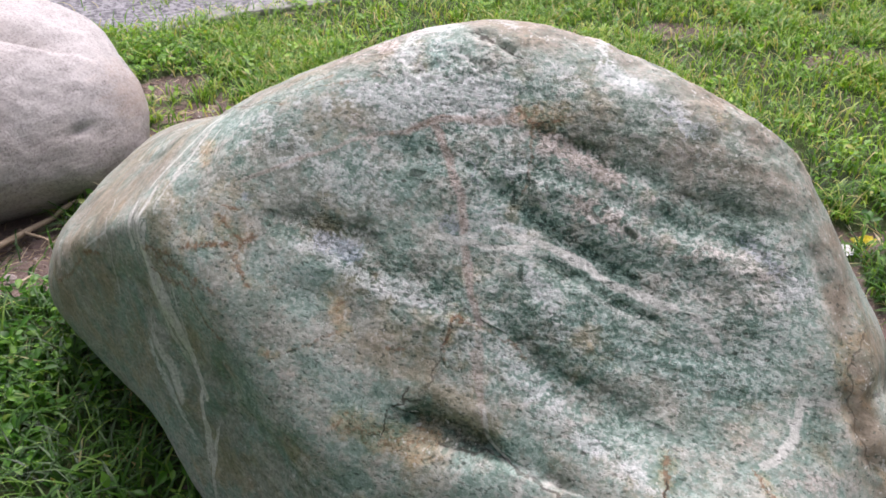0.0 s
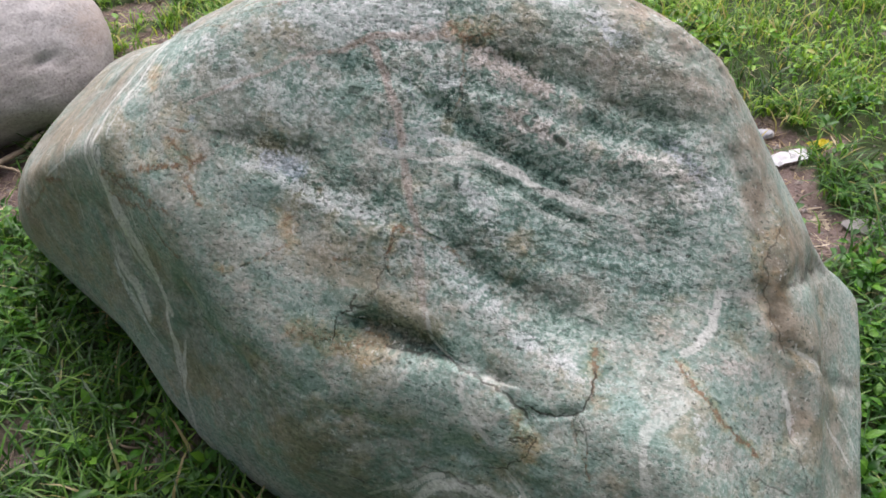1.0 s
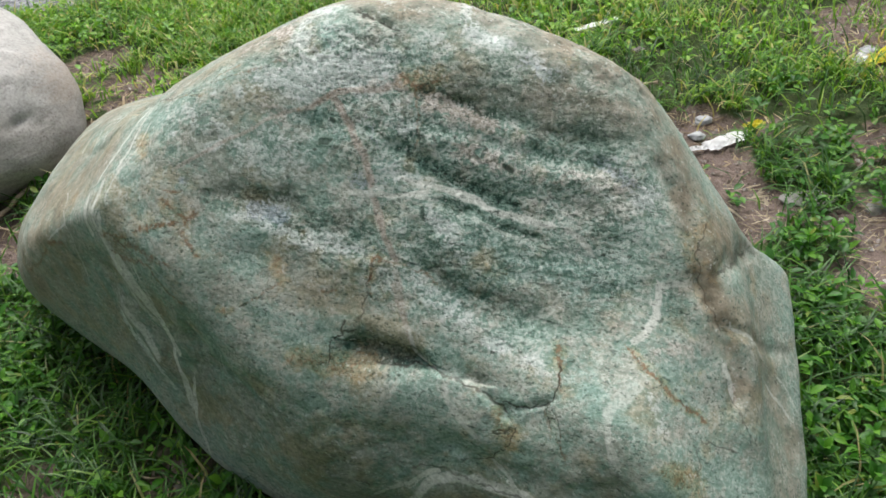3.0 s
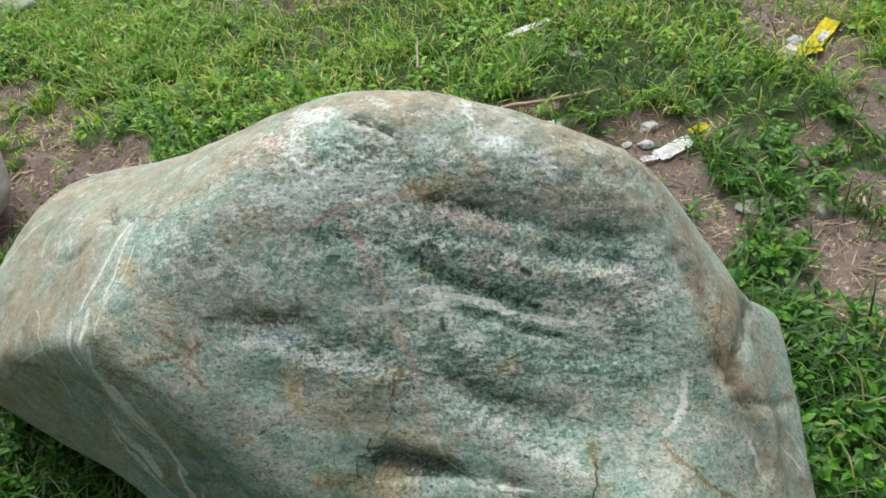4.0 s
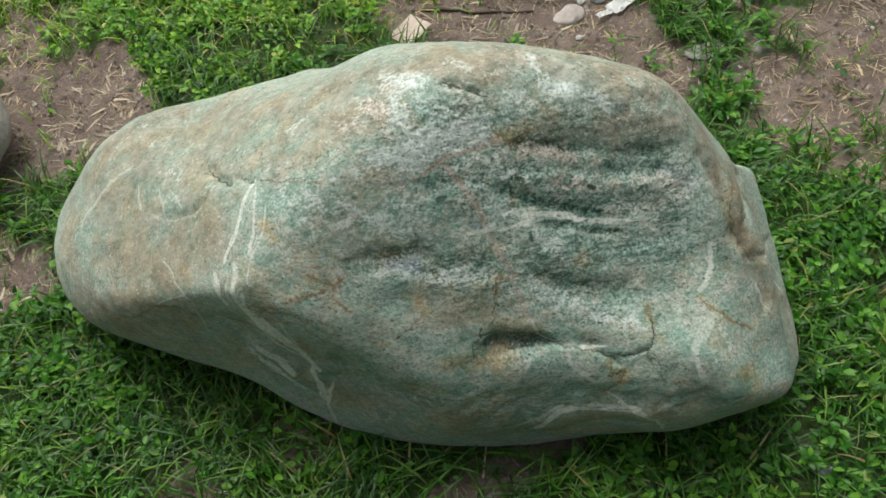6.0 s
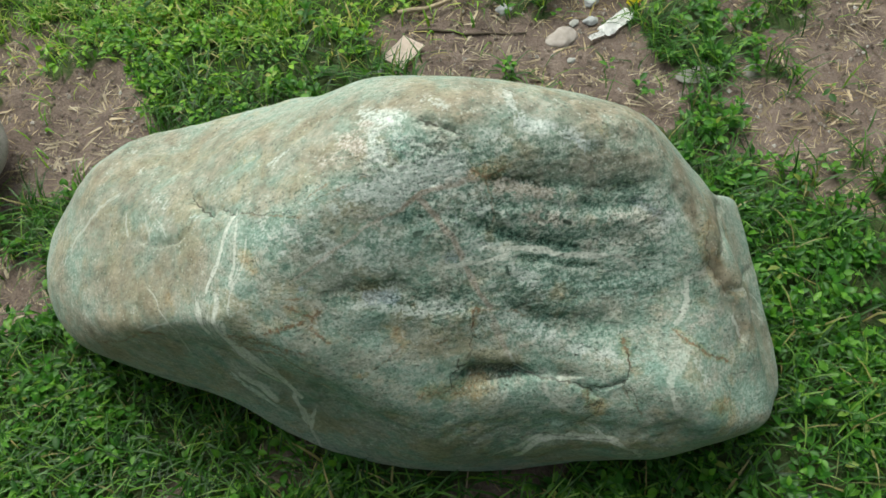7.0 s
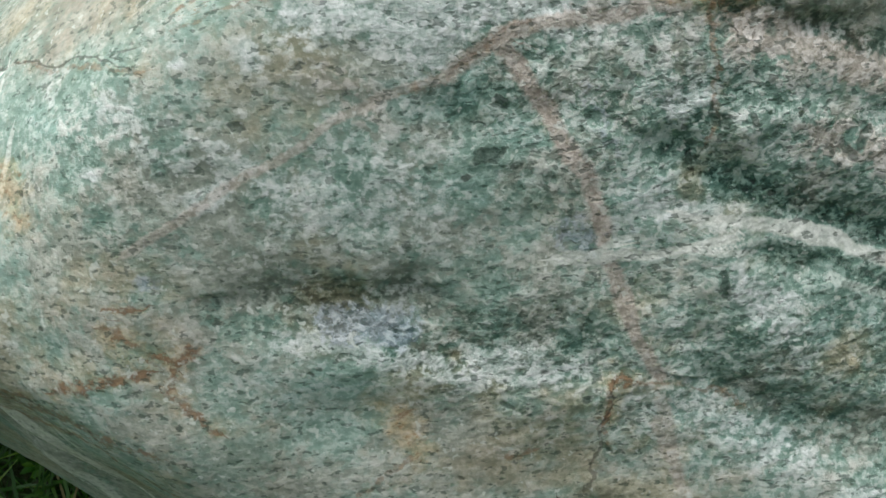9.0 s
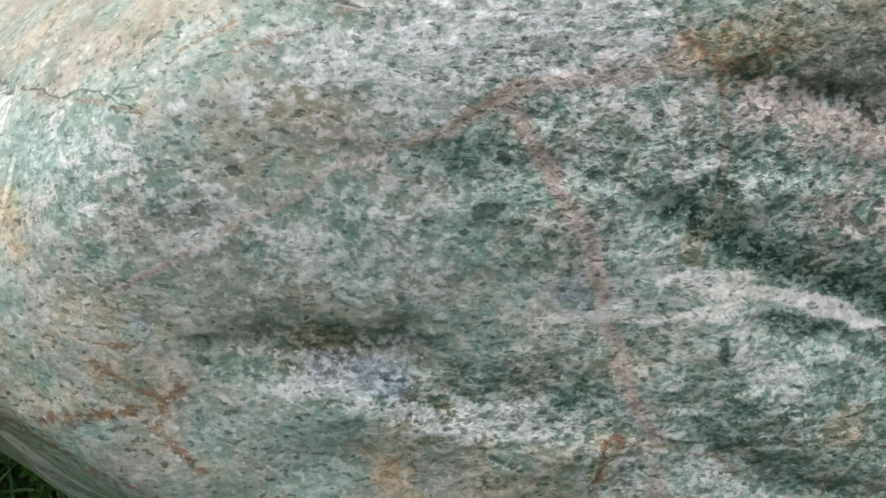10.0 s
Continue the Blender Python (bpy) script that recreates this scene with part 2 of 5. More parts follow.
    rust, _ = line("rust", 0.5, 1.4, 1.4, (0.35, 0.47, 0.18))
    stone = m.mix(times(rust, m.step(speck, 0.36, 0.52, 0.25, 0.88)), stone, m.ramp(speck, [(0.34, (0.075, 0.032, 0.016)), (0.5, (0.17, 0.096, 0.052)), (0.70, (0.32, 0.215, 0.125))]))
    # green crystals, small pits and bright grains
    gem = times(m.step(m.cells(m.shifted(ragged, m.scaled(wob, (0.2, 0.2, 0.2))), 46.0), 0.09, 0.20, 1.0, 0.0), m.step(m.noise(p, 19.0, 2.0), 0.53, 0.62))
    stone = m.mix(times(times(gem, 0.55), quiet), stone, m.ramp(clump, [(0.35, (0.030, 0.072, 0.050)), (0.65, (0.10, 0.20, 0.14))]))
    spot = m.step(plus(m.attr("spot"), times(centred(clump), 1.2)), 0.40, 0.68)
    stone = m.mix(times(spot, 0.72), stone, m.ramp(fine, [(0.35, (0.012, 0.026, 0.018)), (0.65, (0.050, 0.085, 0.060))]))
    pit = times(m.step(plus(m.cells(m.scaled(ragged, (0.6, 1.0, 1.0)), 84.0), times(centred(broken), 0.7)), 0.05, 0.17, 1.0, 0.0), m.step(plus(m.noise(p, 27.0, 3.0), times(coarse, 0.10)), 0.54, 0.62))
    stone = m.mix(times(times(pit, 0.80), quiet), stone, (0.030, 0.040, 0.027))
    salt = plus(m.noise(m.scaled(raw, (0.6, 1.0, 1.0)), 260.0, 2.0, 0.5), times(centred(m.noise(p, 22.0, 3.0)), 0.24))
    pepper = times(m.step(plus(salt, times(coarse, 0.03)), 0.605, 0.665), quiet)
    stone = m.mix(times(pepper, 0.60), stone, (0.030, 0.056, 0.040))
    bright = plus(m.noise(m.shifted(raw, (4.0, 2.0, 0.0)), 165.0, 2.0, 0.5), times(centred(m.noise(m.shifted(p, (9.0, 0.0, 0.0)), 22.0, 3.0)), 0.20))
    crys = times(m.step(plus(bright, plus(times(pale, 0.03), times(coarse, 0.02))), 0.645, 0.70), quiet)
    stone = m.mix(times(crys, 0.50), stone, (0.62, 0.65, 0.59))
    crack, _ = line("crack", 0.5, 1.2, 0.9, (0.34, 0.46, 0.25))
    stone = m.mix(times(crack, 0.85), stone, (0.030, 0.026, 0.017))
    relief = plus(plus(times(fine, 0.35), clump), plus(times(crystal, 0.15), plus(times(dash, 0.3), times(sorted_grain, times(coarse, 0.30)))))
    relief = minus(relief, plus(times(pit, 0.7), plus(times(pepper, 0.4), plus(times(crack, 1.2), times(spot, 0.6)))))
    b1 = m.bump(relief, 0.0022, times(m.math("ADD", times(coarse, 0.36), 0.24, True), quiet))
    b2 = m.bump(plus(times(soft, 0.5), mott), 0.003, 0.22, b1)
    skin = plus(m.noise(raw, 105.0, 4.0, 0.62), times(m.noise(raw, 38.0, 3.0, 0.6), 0.8))
    b3 = m.bump(skin, 0.003, m.math("MULTIPLY", calm, 0.42, True), b2)
    return m.done(stone, b3, m.step(fine, 0.3, 0.7, 0.52, 0.85))


def grey_stone():
    m = Nodes("pinkish_grey_stone", 0.8)
    p = m.local()
    mid = m.noise(m.scaled(p, (0.6, 0.6, 1.9)), 26.0, 6.0, 0.65)
    fine = m.noise(p, 150.0, 4.0, 0.72)
    broad = m.noise(p, 3.0, 3.0)
    tone = m.math("ADD", m.math("MULTIPLY", mid, 0.42), m.math("MULTIPLY", fine, 0.58))
    col = m.ramp(tone, [(0.30, (0.190, 0.182, 0.170)), (0.5, (0.41, 0.398, 0.375)), (0.70, (0.58, 0.57, 0.55))])
    col = m.mix(m.step(broad, 0.48, 0.70, 0.0, 0.5), col, m.mix(1.0, col, (1.06, 0.96, 0.90), "MULTIPLY"))
    dots = m.step(m.noise(p, 230.0, 2.0, 0.5), 0.63, 0.69)
    col = m.mix(m.math("MULTIPLY", dots, 0.6), col, (0.055, 0.052, 0.048))
    rust = m.step(m.math("ADD", m.attr("tan"), m.math("MULTIPLY", m.math("SUBTRACT", mid, 0.5), 1.2)), 0.35, 0.9)
    col = m.mix(m.math("MULTIPLY", rust, 0.4), col, (0.28, 0.185, 0.115))
    vein = m.step(m.cells(m.shifted(p, m.scaled(m.noise(p, 6.0, 3.0, colour=True), (0.25, 0.25, 0.25))), 3.2, feature="DISTANCE_TO_EDGE"), 0.004, 0.016, 1.0, 0.0)
    col = m.mix(m.math("MULTIPLY", vein, 0.10), col, (0.60, 0.58, 0.54))
    return m.done(col, m.bump(m.math("ADD", mid, m.math("MULTIPLY", fine, 0.35)), 0.006, 0.6))


def soil():
    m = Nodes("soil_and_thatch", 0.95)
    p = m.local()
    bare = m.attr("bare")
    mid = m.noise(p, 18.0, 6.0, 0.65)
    fine = m.noise(p, 170.0, 5.0, 0.7)
    tone = m.math("ADD", m.math("MULTIPLY", mid, 0.5), m.math("MULTIPLY", fine, 0.5))
    dirt = m.ramp(tone, [(0.30, (0.055, 0.042, 0.034)), (0.5, (0.165, 0.122, 0.102)), (0.70, (0.32, 0.255, 0.215))])
    thatch = m.ramp(tone, [(0.30, (0.014, 0.026, 0.008)), (0.5, (0.045, 0.070, 0.020)), (0.72, (0.11, 0.125, 0.045))])
    col = m.mix(m.step(m.math("ADD", bare, m.math("MULTIPLY", m.math("SUBTRACT", mid, 0.5), 0.8)), 0.25, 0.6), thatch, dirt)
    # the gravel path: a band between two straight edges
    side = m.tree.nodes.new("ShaderNodeVectorMath")
    side.operation = "DOT_PRODUCT"
    m.put(m.shifted(p, (1.06, -2.98, 0.0)), side.inputs[0])
    side.inputs[1].default_value = (-0.60, 1.0, 0.0)
    path = m.math("MULTIPLY", m.step(side.outputs["Value"], 0.0, 0.10), m.step(side.outputs["Value"], 1.9, 2.1, 1.0, 0.0))
    grit = m.ramp(m.cells(p, 70.0, "Color"), [(0.2, (0.11, 0.115, 0.12)), (0.8, (0.34, 0.345, 0.35))])
    col = m.mix(m.step(m.math("ADD", path, m.math("MULTIPLY", m.math("SUBTRACT", mid, 0.5), 0.5)), 0.4, 0.6), col, grit)
    return m.done(col, m.bump(m.math("ADD", m.math("MULTIPLY", mid, 1.0), m.math("MULTIPLY", fine, 0.7)), 0.012, 0.9))


def blades(name, stops, dry, dry_share, single=False):
    m = Nodes(name, 0.42)
    r = m.random() if single else m.island()
    col = m.ramp(r, stops)
    pick = m.math("FRACT", m.math("MULTIPLY", r, 37.7))
    col = m.mix(m.step(pick, 1.0 - dry_share - 0.02, 1.0 - dry_share + 0.02), col, dry)
    shade = m.noise(m.local(), 3.0, 2.0)
    col = m.mix(m.step(shade, 0.40, 0.68, 0.0, 0.6), col, m.mix(1.0, col, (1.30, 1.15, 0.90), "MULTIPLY"))
    m.bsdf.inputs["Transmission Weight"].default_value = 0.0
    m.bsdf.inputs["Subsurface Weight"].default_value = 0.0
    m.put(col, m.bsdf.inputs["Base Color"])
    glow = m.tree.nodes.new("ShaderNodeBsdfTranslucent")
    m.put(m.mix(1.0, col, (1.5, 1.5, 0.6), "MULTIPLY"), glow.inputs["Color"])
    both = m.tree.nodes.new("ShaderNodeMixShader")
    both.inputs[0].default_value = 0.35
    m.tree.links.new(m.bsdf.outputs[0], both.inputs[1])
    m.tree.links.new(glow.outputs[0], both.inputs[2])
    m.tree.links.new(both.outputs[0], m.tree.nodes["Material Output"].inputs[0])
    return m.mat


def plain(name, low, high, scale=40.0, roughness=0.8, bump=0.001):
    m = Nodes(name, roughness)
    p = m.local()
    n = m.noise(p, scale, 5.0, 0.65)
    return m.done(m.ramp(n, [(0.3, low), (0.7, high)]), m.bump(n, bump, 0.7))


STONE = jade_stone()
GREY = grey_stone()
SOIL = soil()
# near blades: deep green, darkened to hold the shade beside the boulder
GRASS = blades("grass_blades", [(0.0, (0.010, 0.042, 0.006)), (0.4, (0.027, 0.100, 0.010)), (0.8, (0.062, 0.178, 0.018)), (1.0, (0.14, 0.265, 0.036))], (0.26, 0.24, 0.10), 0.035)
LAWN = blades("dry_lawn_blades", [(0.0, (0.050, 0.150, 0.014)), (0.4, (0.115, 0.272, 0.026)), (0.8, (0.215, 0.39, 0.048)), (1.0, (0.36, 0.47, 0.10))], (0.42, 0.38, 0.17), 0.12)
LEAF = [(0.0, (0.017, 0.080, 0.008)), (0.5, (0.046, 0.172, 0.014)), (1.0, (0.125, 0.30, 0.028))]
LAWN_WEED = blades("lawn_weed_leaves", [(0.0, (0.050, 0.165, 0.012)), (0.5, (0.120, 0.300, 0.022)), (1.0, (0.24, 0.44, 0.042))], (0.36, 0.38, 0.10), 0.05)
WEED = blades("weed_leaves", LEAF, (0.20, 0.26, 0.05), 0.02)
PLANT = blades("weed_plant_leaf", LEAF, (0.20, 0.27, 0.05), 0.04, True)
STRAW = blades("dry_straw", [(0.0, (0.19, 0.15, 0.11)), (0.6, (0.36, 0.30, 0.23)), (1.0, (0.54, 0.47, 0.38))], (0.13, 0.10, 0.075), 0.22)
KERB = plain("weathered_concrete", (0.17, 0.18, 0.16), (0.38, 0.38, 0.35), 22.0, 0.9, 0.004)
PEBBLE = plain("grey_pebble", (0.28, 0.29, 0.30), (0.46, 0.47, 0.48), 60.0, 0.6)
PINK = plain("pinkish_stone", (0.26, 0.225, 0.205), (0.42, 0.375, 0.345), 40.0)
BLUISH = plain("bluish_grey_stone", (0.13, 0.145, 0.16), (0.25, 0.27, 0.29), 50.0, 0.6)
FLAT = plain("flat_grey_stone", (0.19, 0.18, 0.165), (0.34, 0.33, 0.31), 50.0)
PALE = plain("pale_stone", (0.30, 0.30, 0.285), (0.50, 0.495, 0.47), 40.0)
CARD = plain("brown_cardboard", (0.66, 0.56, 0.49), (0.80, 0.70, 0.63), 30.0, 0.85)
WHITE = plain("white_plastic", (0.86, 0.86, 0.86), (0.93, 0.93, 0.93), 20.0, 0.3, 0.0003)
YELLOW = plain("yellow_plastic", (0.66, 0.58, 0.01), (0.80, 0.72, 0.03), 20.0, 0.4)
TWIG = plain("dry_twig", (0.26, 0.20, 0.13), (0.44, 0.36, 0.25), 90.0)
DARK_TWIG = plain("dark_twig", (0.045, 0.033, 0.024), (0.11, 0.085, 0.06), 90.0)
BLUE = plain("blue_plastic", (0.05, 0.09, 0.35), (0.09, 0.14, 0.45), 20.0, 0.4)


# ---- the ground, one sheet to the horizon ----
# bare earth: centre, half axes
BARE = [(-0.70, 2.08, 0.28, 0.43, 1.0), (-0.70, 2.28, 0.26, 0.15, 1.0), (-0.88, 1.50, 0.20, 0.14, 1.0), (0.63, 1.60, 0.34, 0.20, 1.0), (0.78, 1.32, 0.12, 0.20, 1.0), (1.30, 0.98, 0.34, 0.36, 1.0), (0.36, 1.72, 0.22, 0.12, 1.0),
        (-0.06, 0.56, 0.16, 0.05, 0.6), (-0.38, 0.80, 0.07, 0.09, 0.45), (-0.72, 0.77, 0.08, 0.05, 0.7), (1.47, 1.98, 0.15, 0.14, 0.8), (1.42, 1.50, 0.10, 0.22, 0.8), (1.42, 2.70, 0.20, 0.10, 0.7),
        (0.95, 2.98, 0.30, 0.07, 0.7), (-0.62, 0.82, 0.10, 0.06, 0.5), (0.2, 2.75, 0.35, 0.08, 0.5), (0.715, 2.22, 0.07, 0.05, 0.8), (1.42, 1.83, 0.15, 0.10, 0.85), (-0.94, 1.63, 0.17, 0.17, 1.0), (0.55, 1.84, 0.26, 0.05, 0.8)]


def bare_at(x, y):
    p = np.stack([x, y, np.zeros_like(x)], 1)
    wob = 0.6 * fbm(p, 6.0, 5, 11, 0.6)
    total = np.zeros_like(x)
    for cx, cy, rx, ry, most in BARE:
        d = np.sqrt(((x - cx) / rx) ** 2 + ((y - cy) / ry) ** 2) + wob
        total = np.maximum(total, most * (1 - smooth(0.80, 1.26, d)))
    return np.maximum(total, 0.32 * smooth(0.35, 0.8, fbm(p, 2.2, 3, 5)) * smooth(1.9, 2.6, y))


def dry_at(x, y):
    # a patch of yellowed lawn
    return 1 - smooth(0.45, 1.25, np.hypot((x - 0.12) / 0.55, (y - 2.45) / 0.25))


def gravel_at(x, y):
    # a straight path beyond the line of edging stones
    side = (y - 2.98) - 0.60 * (x + 1.06)
    return smooth(0.0, 0.08, side) * smooth(2.1, 1.9, side)


def ground_z(x, y):
    p = np.stack([x, y, np.zeros_like(x)], 1)
    return 0.010 * fbm(p, 2.0, 3, 3) + 0.006 * fbm(p, 14.0, 3, 7) * (0.4 + bare_at(x, y)) - 0.012 * bare_at(x, y)


def axis(lo, hi, step, far):
    core = np.arange(lo, hi + step / 2, step)
    out = step * 1.25 ** np.arange(1, 40)
    grow = np.cumsum(out)
    grow = grow[grow < far]
    return np.concatenate([(lo - grow)[::-1], core, hi + grow])


gx, gy = axis(-2.2, 2.6, 0.02, 900.0), axis(-0.6, 3.8, 0.02, 900.0)
X, Y = np.meshgrid(gx, gy, indexing="ij")
fx, fy = X.ravel(), Y.ravel()
near = np.exp(-np.maximum(0, np.hypot(fx - 0.2, fy - 1.5) - 3.0) / 3.0)
verts = np.stack([fx, fy, ground_z(fx, fy) * near], 1)
nx, ny = len(gx), len(gy)
idx = np.arange(nx * ny).reshape(nx, ny)
quads = np.stack([idx[:-1, :-1], idx[1:, :-1], idx[1:, 1:], idx[:-1, 1:]], -1).reshape(-1, 4)
me = mesh_from("ground", verts, quads, SOIL)
attribute(me, "bare", bare_at(fx, fy))
ground = tagged(new("ground", me), "brown soil with thatch and bare trodden patches", "ground", kind="structure")

# ---- the green boulder ----
# each lobe is a smooth blend of flat facets, given by outward vectors from the lobe's centre
BODY = [
    (0.591, -0.289, 2.472),
    (-0.863, 0.648, 2.319),
    (1.466, 1.829, 1.906),
    (-0.826, -3.979, 2.917),
    (-0.301, 1.885, 1.589),
    (2.063, -0.592, 1.175),
    (-2.068, 0.062, 1.11),
    (2.107, 1.816, 0.039),
    (-1.19, -2.937, -0.18),
    (-1.984, 0.89, -0.271),
    (2.517, 0.492, -2.185),
    (-1.532, -1.905, -0.566),
    (0.437, 2.252, -1.636),
    (0.399, -0.97, -1.682),
    (-0.786, 0.414, -1.387),
    (0.124, 0.562, -2.984),
]
LEFT_LOBE = [
    (-3.86, -0.102, 5.065),
    (-2.954, 1.131, 2.522),
    (-0.051, 1.542, 4.412),
    (-4, -4.562, -1.306),
    (-0.724, 2.041, 1.489),
    (6.247, -3.707, 0.347),
    (-4.488, -1.357, 1.593),
    (2.623, 2.684, -1.722),
    (-0.8, -2.7, -2.9),
    (-1.15, -0.45, -4.15),
]
RIGHT_LOBE = [
    (5.339, -3.946, 5.548),
    (-0.659, -0.172, 5.174),
    (2.807, 0.727, 2.435),
    (-2.045, -2.493, 1.277),
    (-0.255, 6.008, 2.384),
    (5.067, -1.681, 0.119),
    (-3.786, -0.608, -2.524),
    (4.644, 0.676, -4.123),
    (-0.654, -3.801, -2.323),
    (-1.392, 1.457, -4.16),
]
SECOND = [
    (0.447, -1.061, 2.642),
    (-1.455, 0.733, 1.857),
    (1.593, 0.602, 3.12),
    (-1.109, -1.825, 0.979),
    (-0.566, 2.795, 1.645),
    (1.772, -1.143, 1.325),
    (-1.989, -0.216, -0.167),
    (1.721, 1.435, -0.405),
    (-0.081, -1.79, -0.77),
    (-1.335, 1.398, -1.388),
    (0.94, -0.489, -2.484),
    (-0.891, -0.658, -2.548),
    (0.8, -1.55, -1.35),
]
CENTRES = [(0.08, 0.85, 0.36), (-0.38, 1.05, 0.30), (0.42, 0.66, 0.22)]


def lobe(p, centre, facets, k):
    a = (p - np.array(centre)) @ np.array(facets).T * k
    top = a.max(1)
    return (top + np.log(np.exp(a - top[:, None]).sum(1))) / k


def boulder_field(p):
    f = np.stack([lobe(p, c, g, 11.0) for c, g in zip(CENTRES, (BODY, LEFT_LOBE, RIGHT_LOBE))], 1) * 6.5
    low = f.min(1)
    whole = (low - np.log(np.exp(low[:, None] - f).sum(1))) / 6.5
    # a steep broken wall below the ridge, under the narrow end
    wall = 1 + 2.6 * (p @ np.array((-0.70, -0.714, 0.05)) + 0.334)
    top = np.maximum(whole, wall)
    return top + np.log(np.exp(36 * (whole - top)) + np.exp(36 * (wall - top))) / 36


def surface(field, origin, ways, far):
    """Distance from origin to where the field passes 1, along each way."""
    lo, hi = np.full(len(ways), 0.05), np.full(len(ways), far)
    for _ in range(13):
        mid = (lo + hi) / 2
        inside = field(origin + mid[:, None] * ways) < 1
        lo, hi = np.where(inside, mid, lo), np.where(inside, hi, mid)
    return (lo + hi) / 2


def rings(axis_vec, thetas, count):
    """Directions on rings round an axis, pole to pole."""
    n = Vector(axis_vec).normalized()
    u = Vector((0, 0, 1)).cross(n).normalized()
    v = n.cross(u)
    ph = np.linspace(0, 2 * np.pi, count, endpoint=False)
    n, u, v = np.array(n), np.array(u), np.array(v)
    ct, st = np.cos(thetas)[:, None, None], np.sin(thetas)[:, None, None]
    return ct * n + st * (np.cos(ph)[None, :, None] * u + np.sin(ph)[None, :, None] * v)


def ease(r, thetas, size):
    """Rounds the facets' edges over about that many metres."""
    wave = np.fft.rfftfreq(r.shape[1], 1 / r.shape[1])[None]
    wide = size / (r.mean(1) * np.maximum(np.sin(thetas), 0.02))
    r = np.fft.irfft(np.fft.rfft(r, axis=1) * np.exp(-0.5 * (wave * wide[:, None]) ** 2), r.shape[1], axis=1)
    step = r.mean() * np.gradient(thetas)[len(thetas) // 3]
    k = np.arange(-40, 41)
    w = np.exp(-0.5 * (k * step / size) ** 2)
    w /= w.sum()
    padded = np.concatenate([np.roll(r[40:0:-1], r.shape[1] // 2, 1), r, np.roll(r[-2:-42:-1], r.shape[1] // 2, 1)])
    return sum(wk * padded[40 + kk:40 + kk + len(r)] for kk, wk in zip(k, w))


def ring_faces(rows, count):
    i = np.arange(rows * count).reshape(rows, count)
    j = np.roll(i, -1, 1)
    return np.stack([i[:-1], i[1:], j[1:], j[:-1]], -1).reshape(-1, 4)


def ring_normals(p):
    du = np.roll(p, -1, 1) - np.roll(p, 1, 1)
    dv = np.gradient(p, axis=0)
    n = np.cross(dv, du)
    n /= np.linalg.norm(n, axis=2, keepdims=True) + 1e-12
    return n


# the face towards the walk has its own axes: U along it, V up it, N out of it
FACE_O, FACE_N = np.array((0.05, 0.80, 0.45)), np.array((-0.1999, -0.4797, 0.8544))
FACE_U, FACE_V = np.array((0.9231, -0.3846, 0.0)), np.array((0.3286, 0.7887, 0.5196))
MARKS = []


def mark(kind, width, amount, *points):
    """A stroke on the stone: its kind, half width, strength (depth for a dent) and its line on the face, in metres."""
    MARKS.append((kind, width, amount, points))


# hollows, ridges and steps in the stone
mark('groove', 0.012, -0.0055, (0.024, 0.065), (0.052, 0.054), (0.09, 0.039), (0.133, 0.026), (0.174, 0.018))
mark('groove', 0.008, -0.004, (0.05, 0.131), (0.099, 0.126), (0.145, 0.119), (0.192, 0.108), (0.248, 0.109), (0.301, 0.107))
mark('groove', 0.01, -0.003, (0.191, 0.082), (0.231, 0.086), (0.28, 0.078))
mark('groove', 0.006, -0.0025, (0.084, 0.009), (0.132, -0.002), (0.174, -0.008), (0.205, -0.012))
mark('groove', 0.013, -0.0045, (-0.201, -0.019), (-0.167, -0.016), (-0.12, -0.011))
mark('groove', 0.015, -0.005, (0.063, -0.072), (0.119, -0.092), (0.168, -0.105), (0.21, -0.108))
mark('dent', 0.016, -0.003, (-0.082, -0.041), (-0.008, -0.05))
mark('groove', 0.024, -0.008, (-0.266, -0.204), (-0.235, -0.226), (-0.131, -0.26), (-0.047, -0.28), (0.04, -0.287), (0.11, -0.287), (0.187, -0.294), (0.261, -0.302), (0.333, -0.304))
mark('groove', 0.014, -0.008, (-0.001, -0.174), (0.034, -0.176), (0.067, -0.183))
mark('dent', 0.014, -0.008, (0.003, -0.183), (0.034, -0.183), (0.063, -0.188))
mark('dent', 0.024, -0.005, (0.081, -0.162), (0.154, -0.183), (0.186, -0.201))
mark('dent', 0.03, 0.005, (0.057, 0.163), (0.132, 0.161), (0.21, 0.164), (0.282, 0.143))
mark('dent', 0.012, 0.0025, (0.053, 0.112), (0.098, 0.106), (0.168, 0.098))
mark('dent', 0.014, 0.004, (0.073, 0.076), (0.127, 0.063), (0.198, 0.056), (0.255, 0.062))
mark('dent', 0.018, 0.004, (0.063, -0.01), (0.082, -0.032), (0.113, -0.047))
mark('dent', 0.022, 0.002, (0.165, -0.147), (0.205, -0.164), (0.237, -0.175))
mark('dent', 0.02, 0.003, (-0.195, -0.052), (-0.135, -0.065), (-0.073, -0.068), (-0.01, -0.077))
mark('dent', 0.028, 0.004, (0.018, -0.228), (0.077, -0.234), (0.144, -0.245))
mark('dent', 0.024, -0.003, (-0.171, -0.095), (-0.132, -0.095))
mark('dent', 0.008, -0.01, (-0.457, 0.149), (-0.436, 0.133), (-0.414, 0.122))
mark('dent', 0.005, -0.003, (-0.396, 0.129), (-0.365, 0.119))
mark('dent', 0.012, -0.006, (-0.391, 0.201), (-0.366, 0.208), (-0.339, 0.218))
mark('ledge', 0.009, -0.003, (-0.58, 0.088), (-0.529, 0.077), (-0.494, 0.08), (-0.462, 0.09))
mark('dent', 0.04, 0.003, (-0.572, 0.133), (-0.506, 0.113))
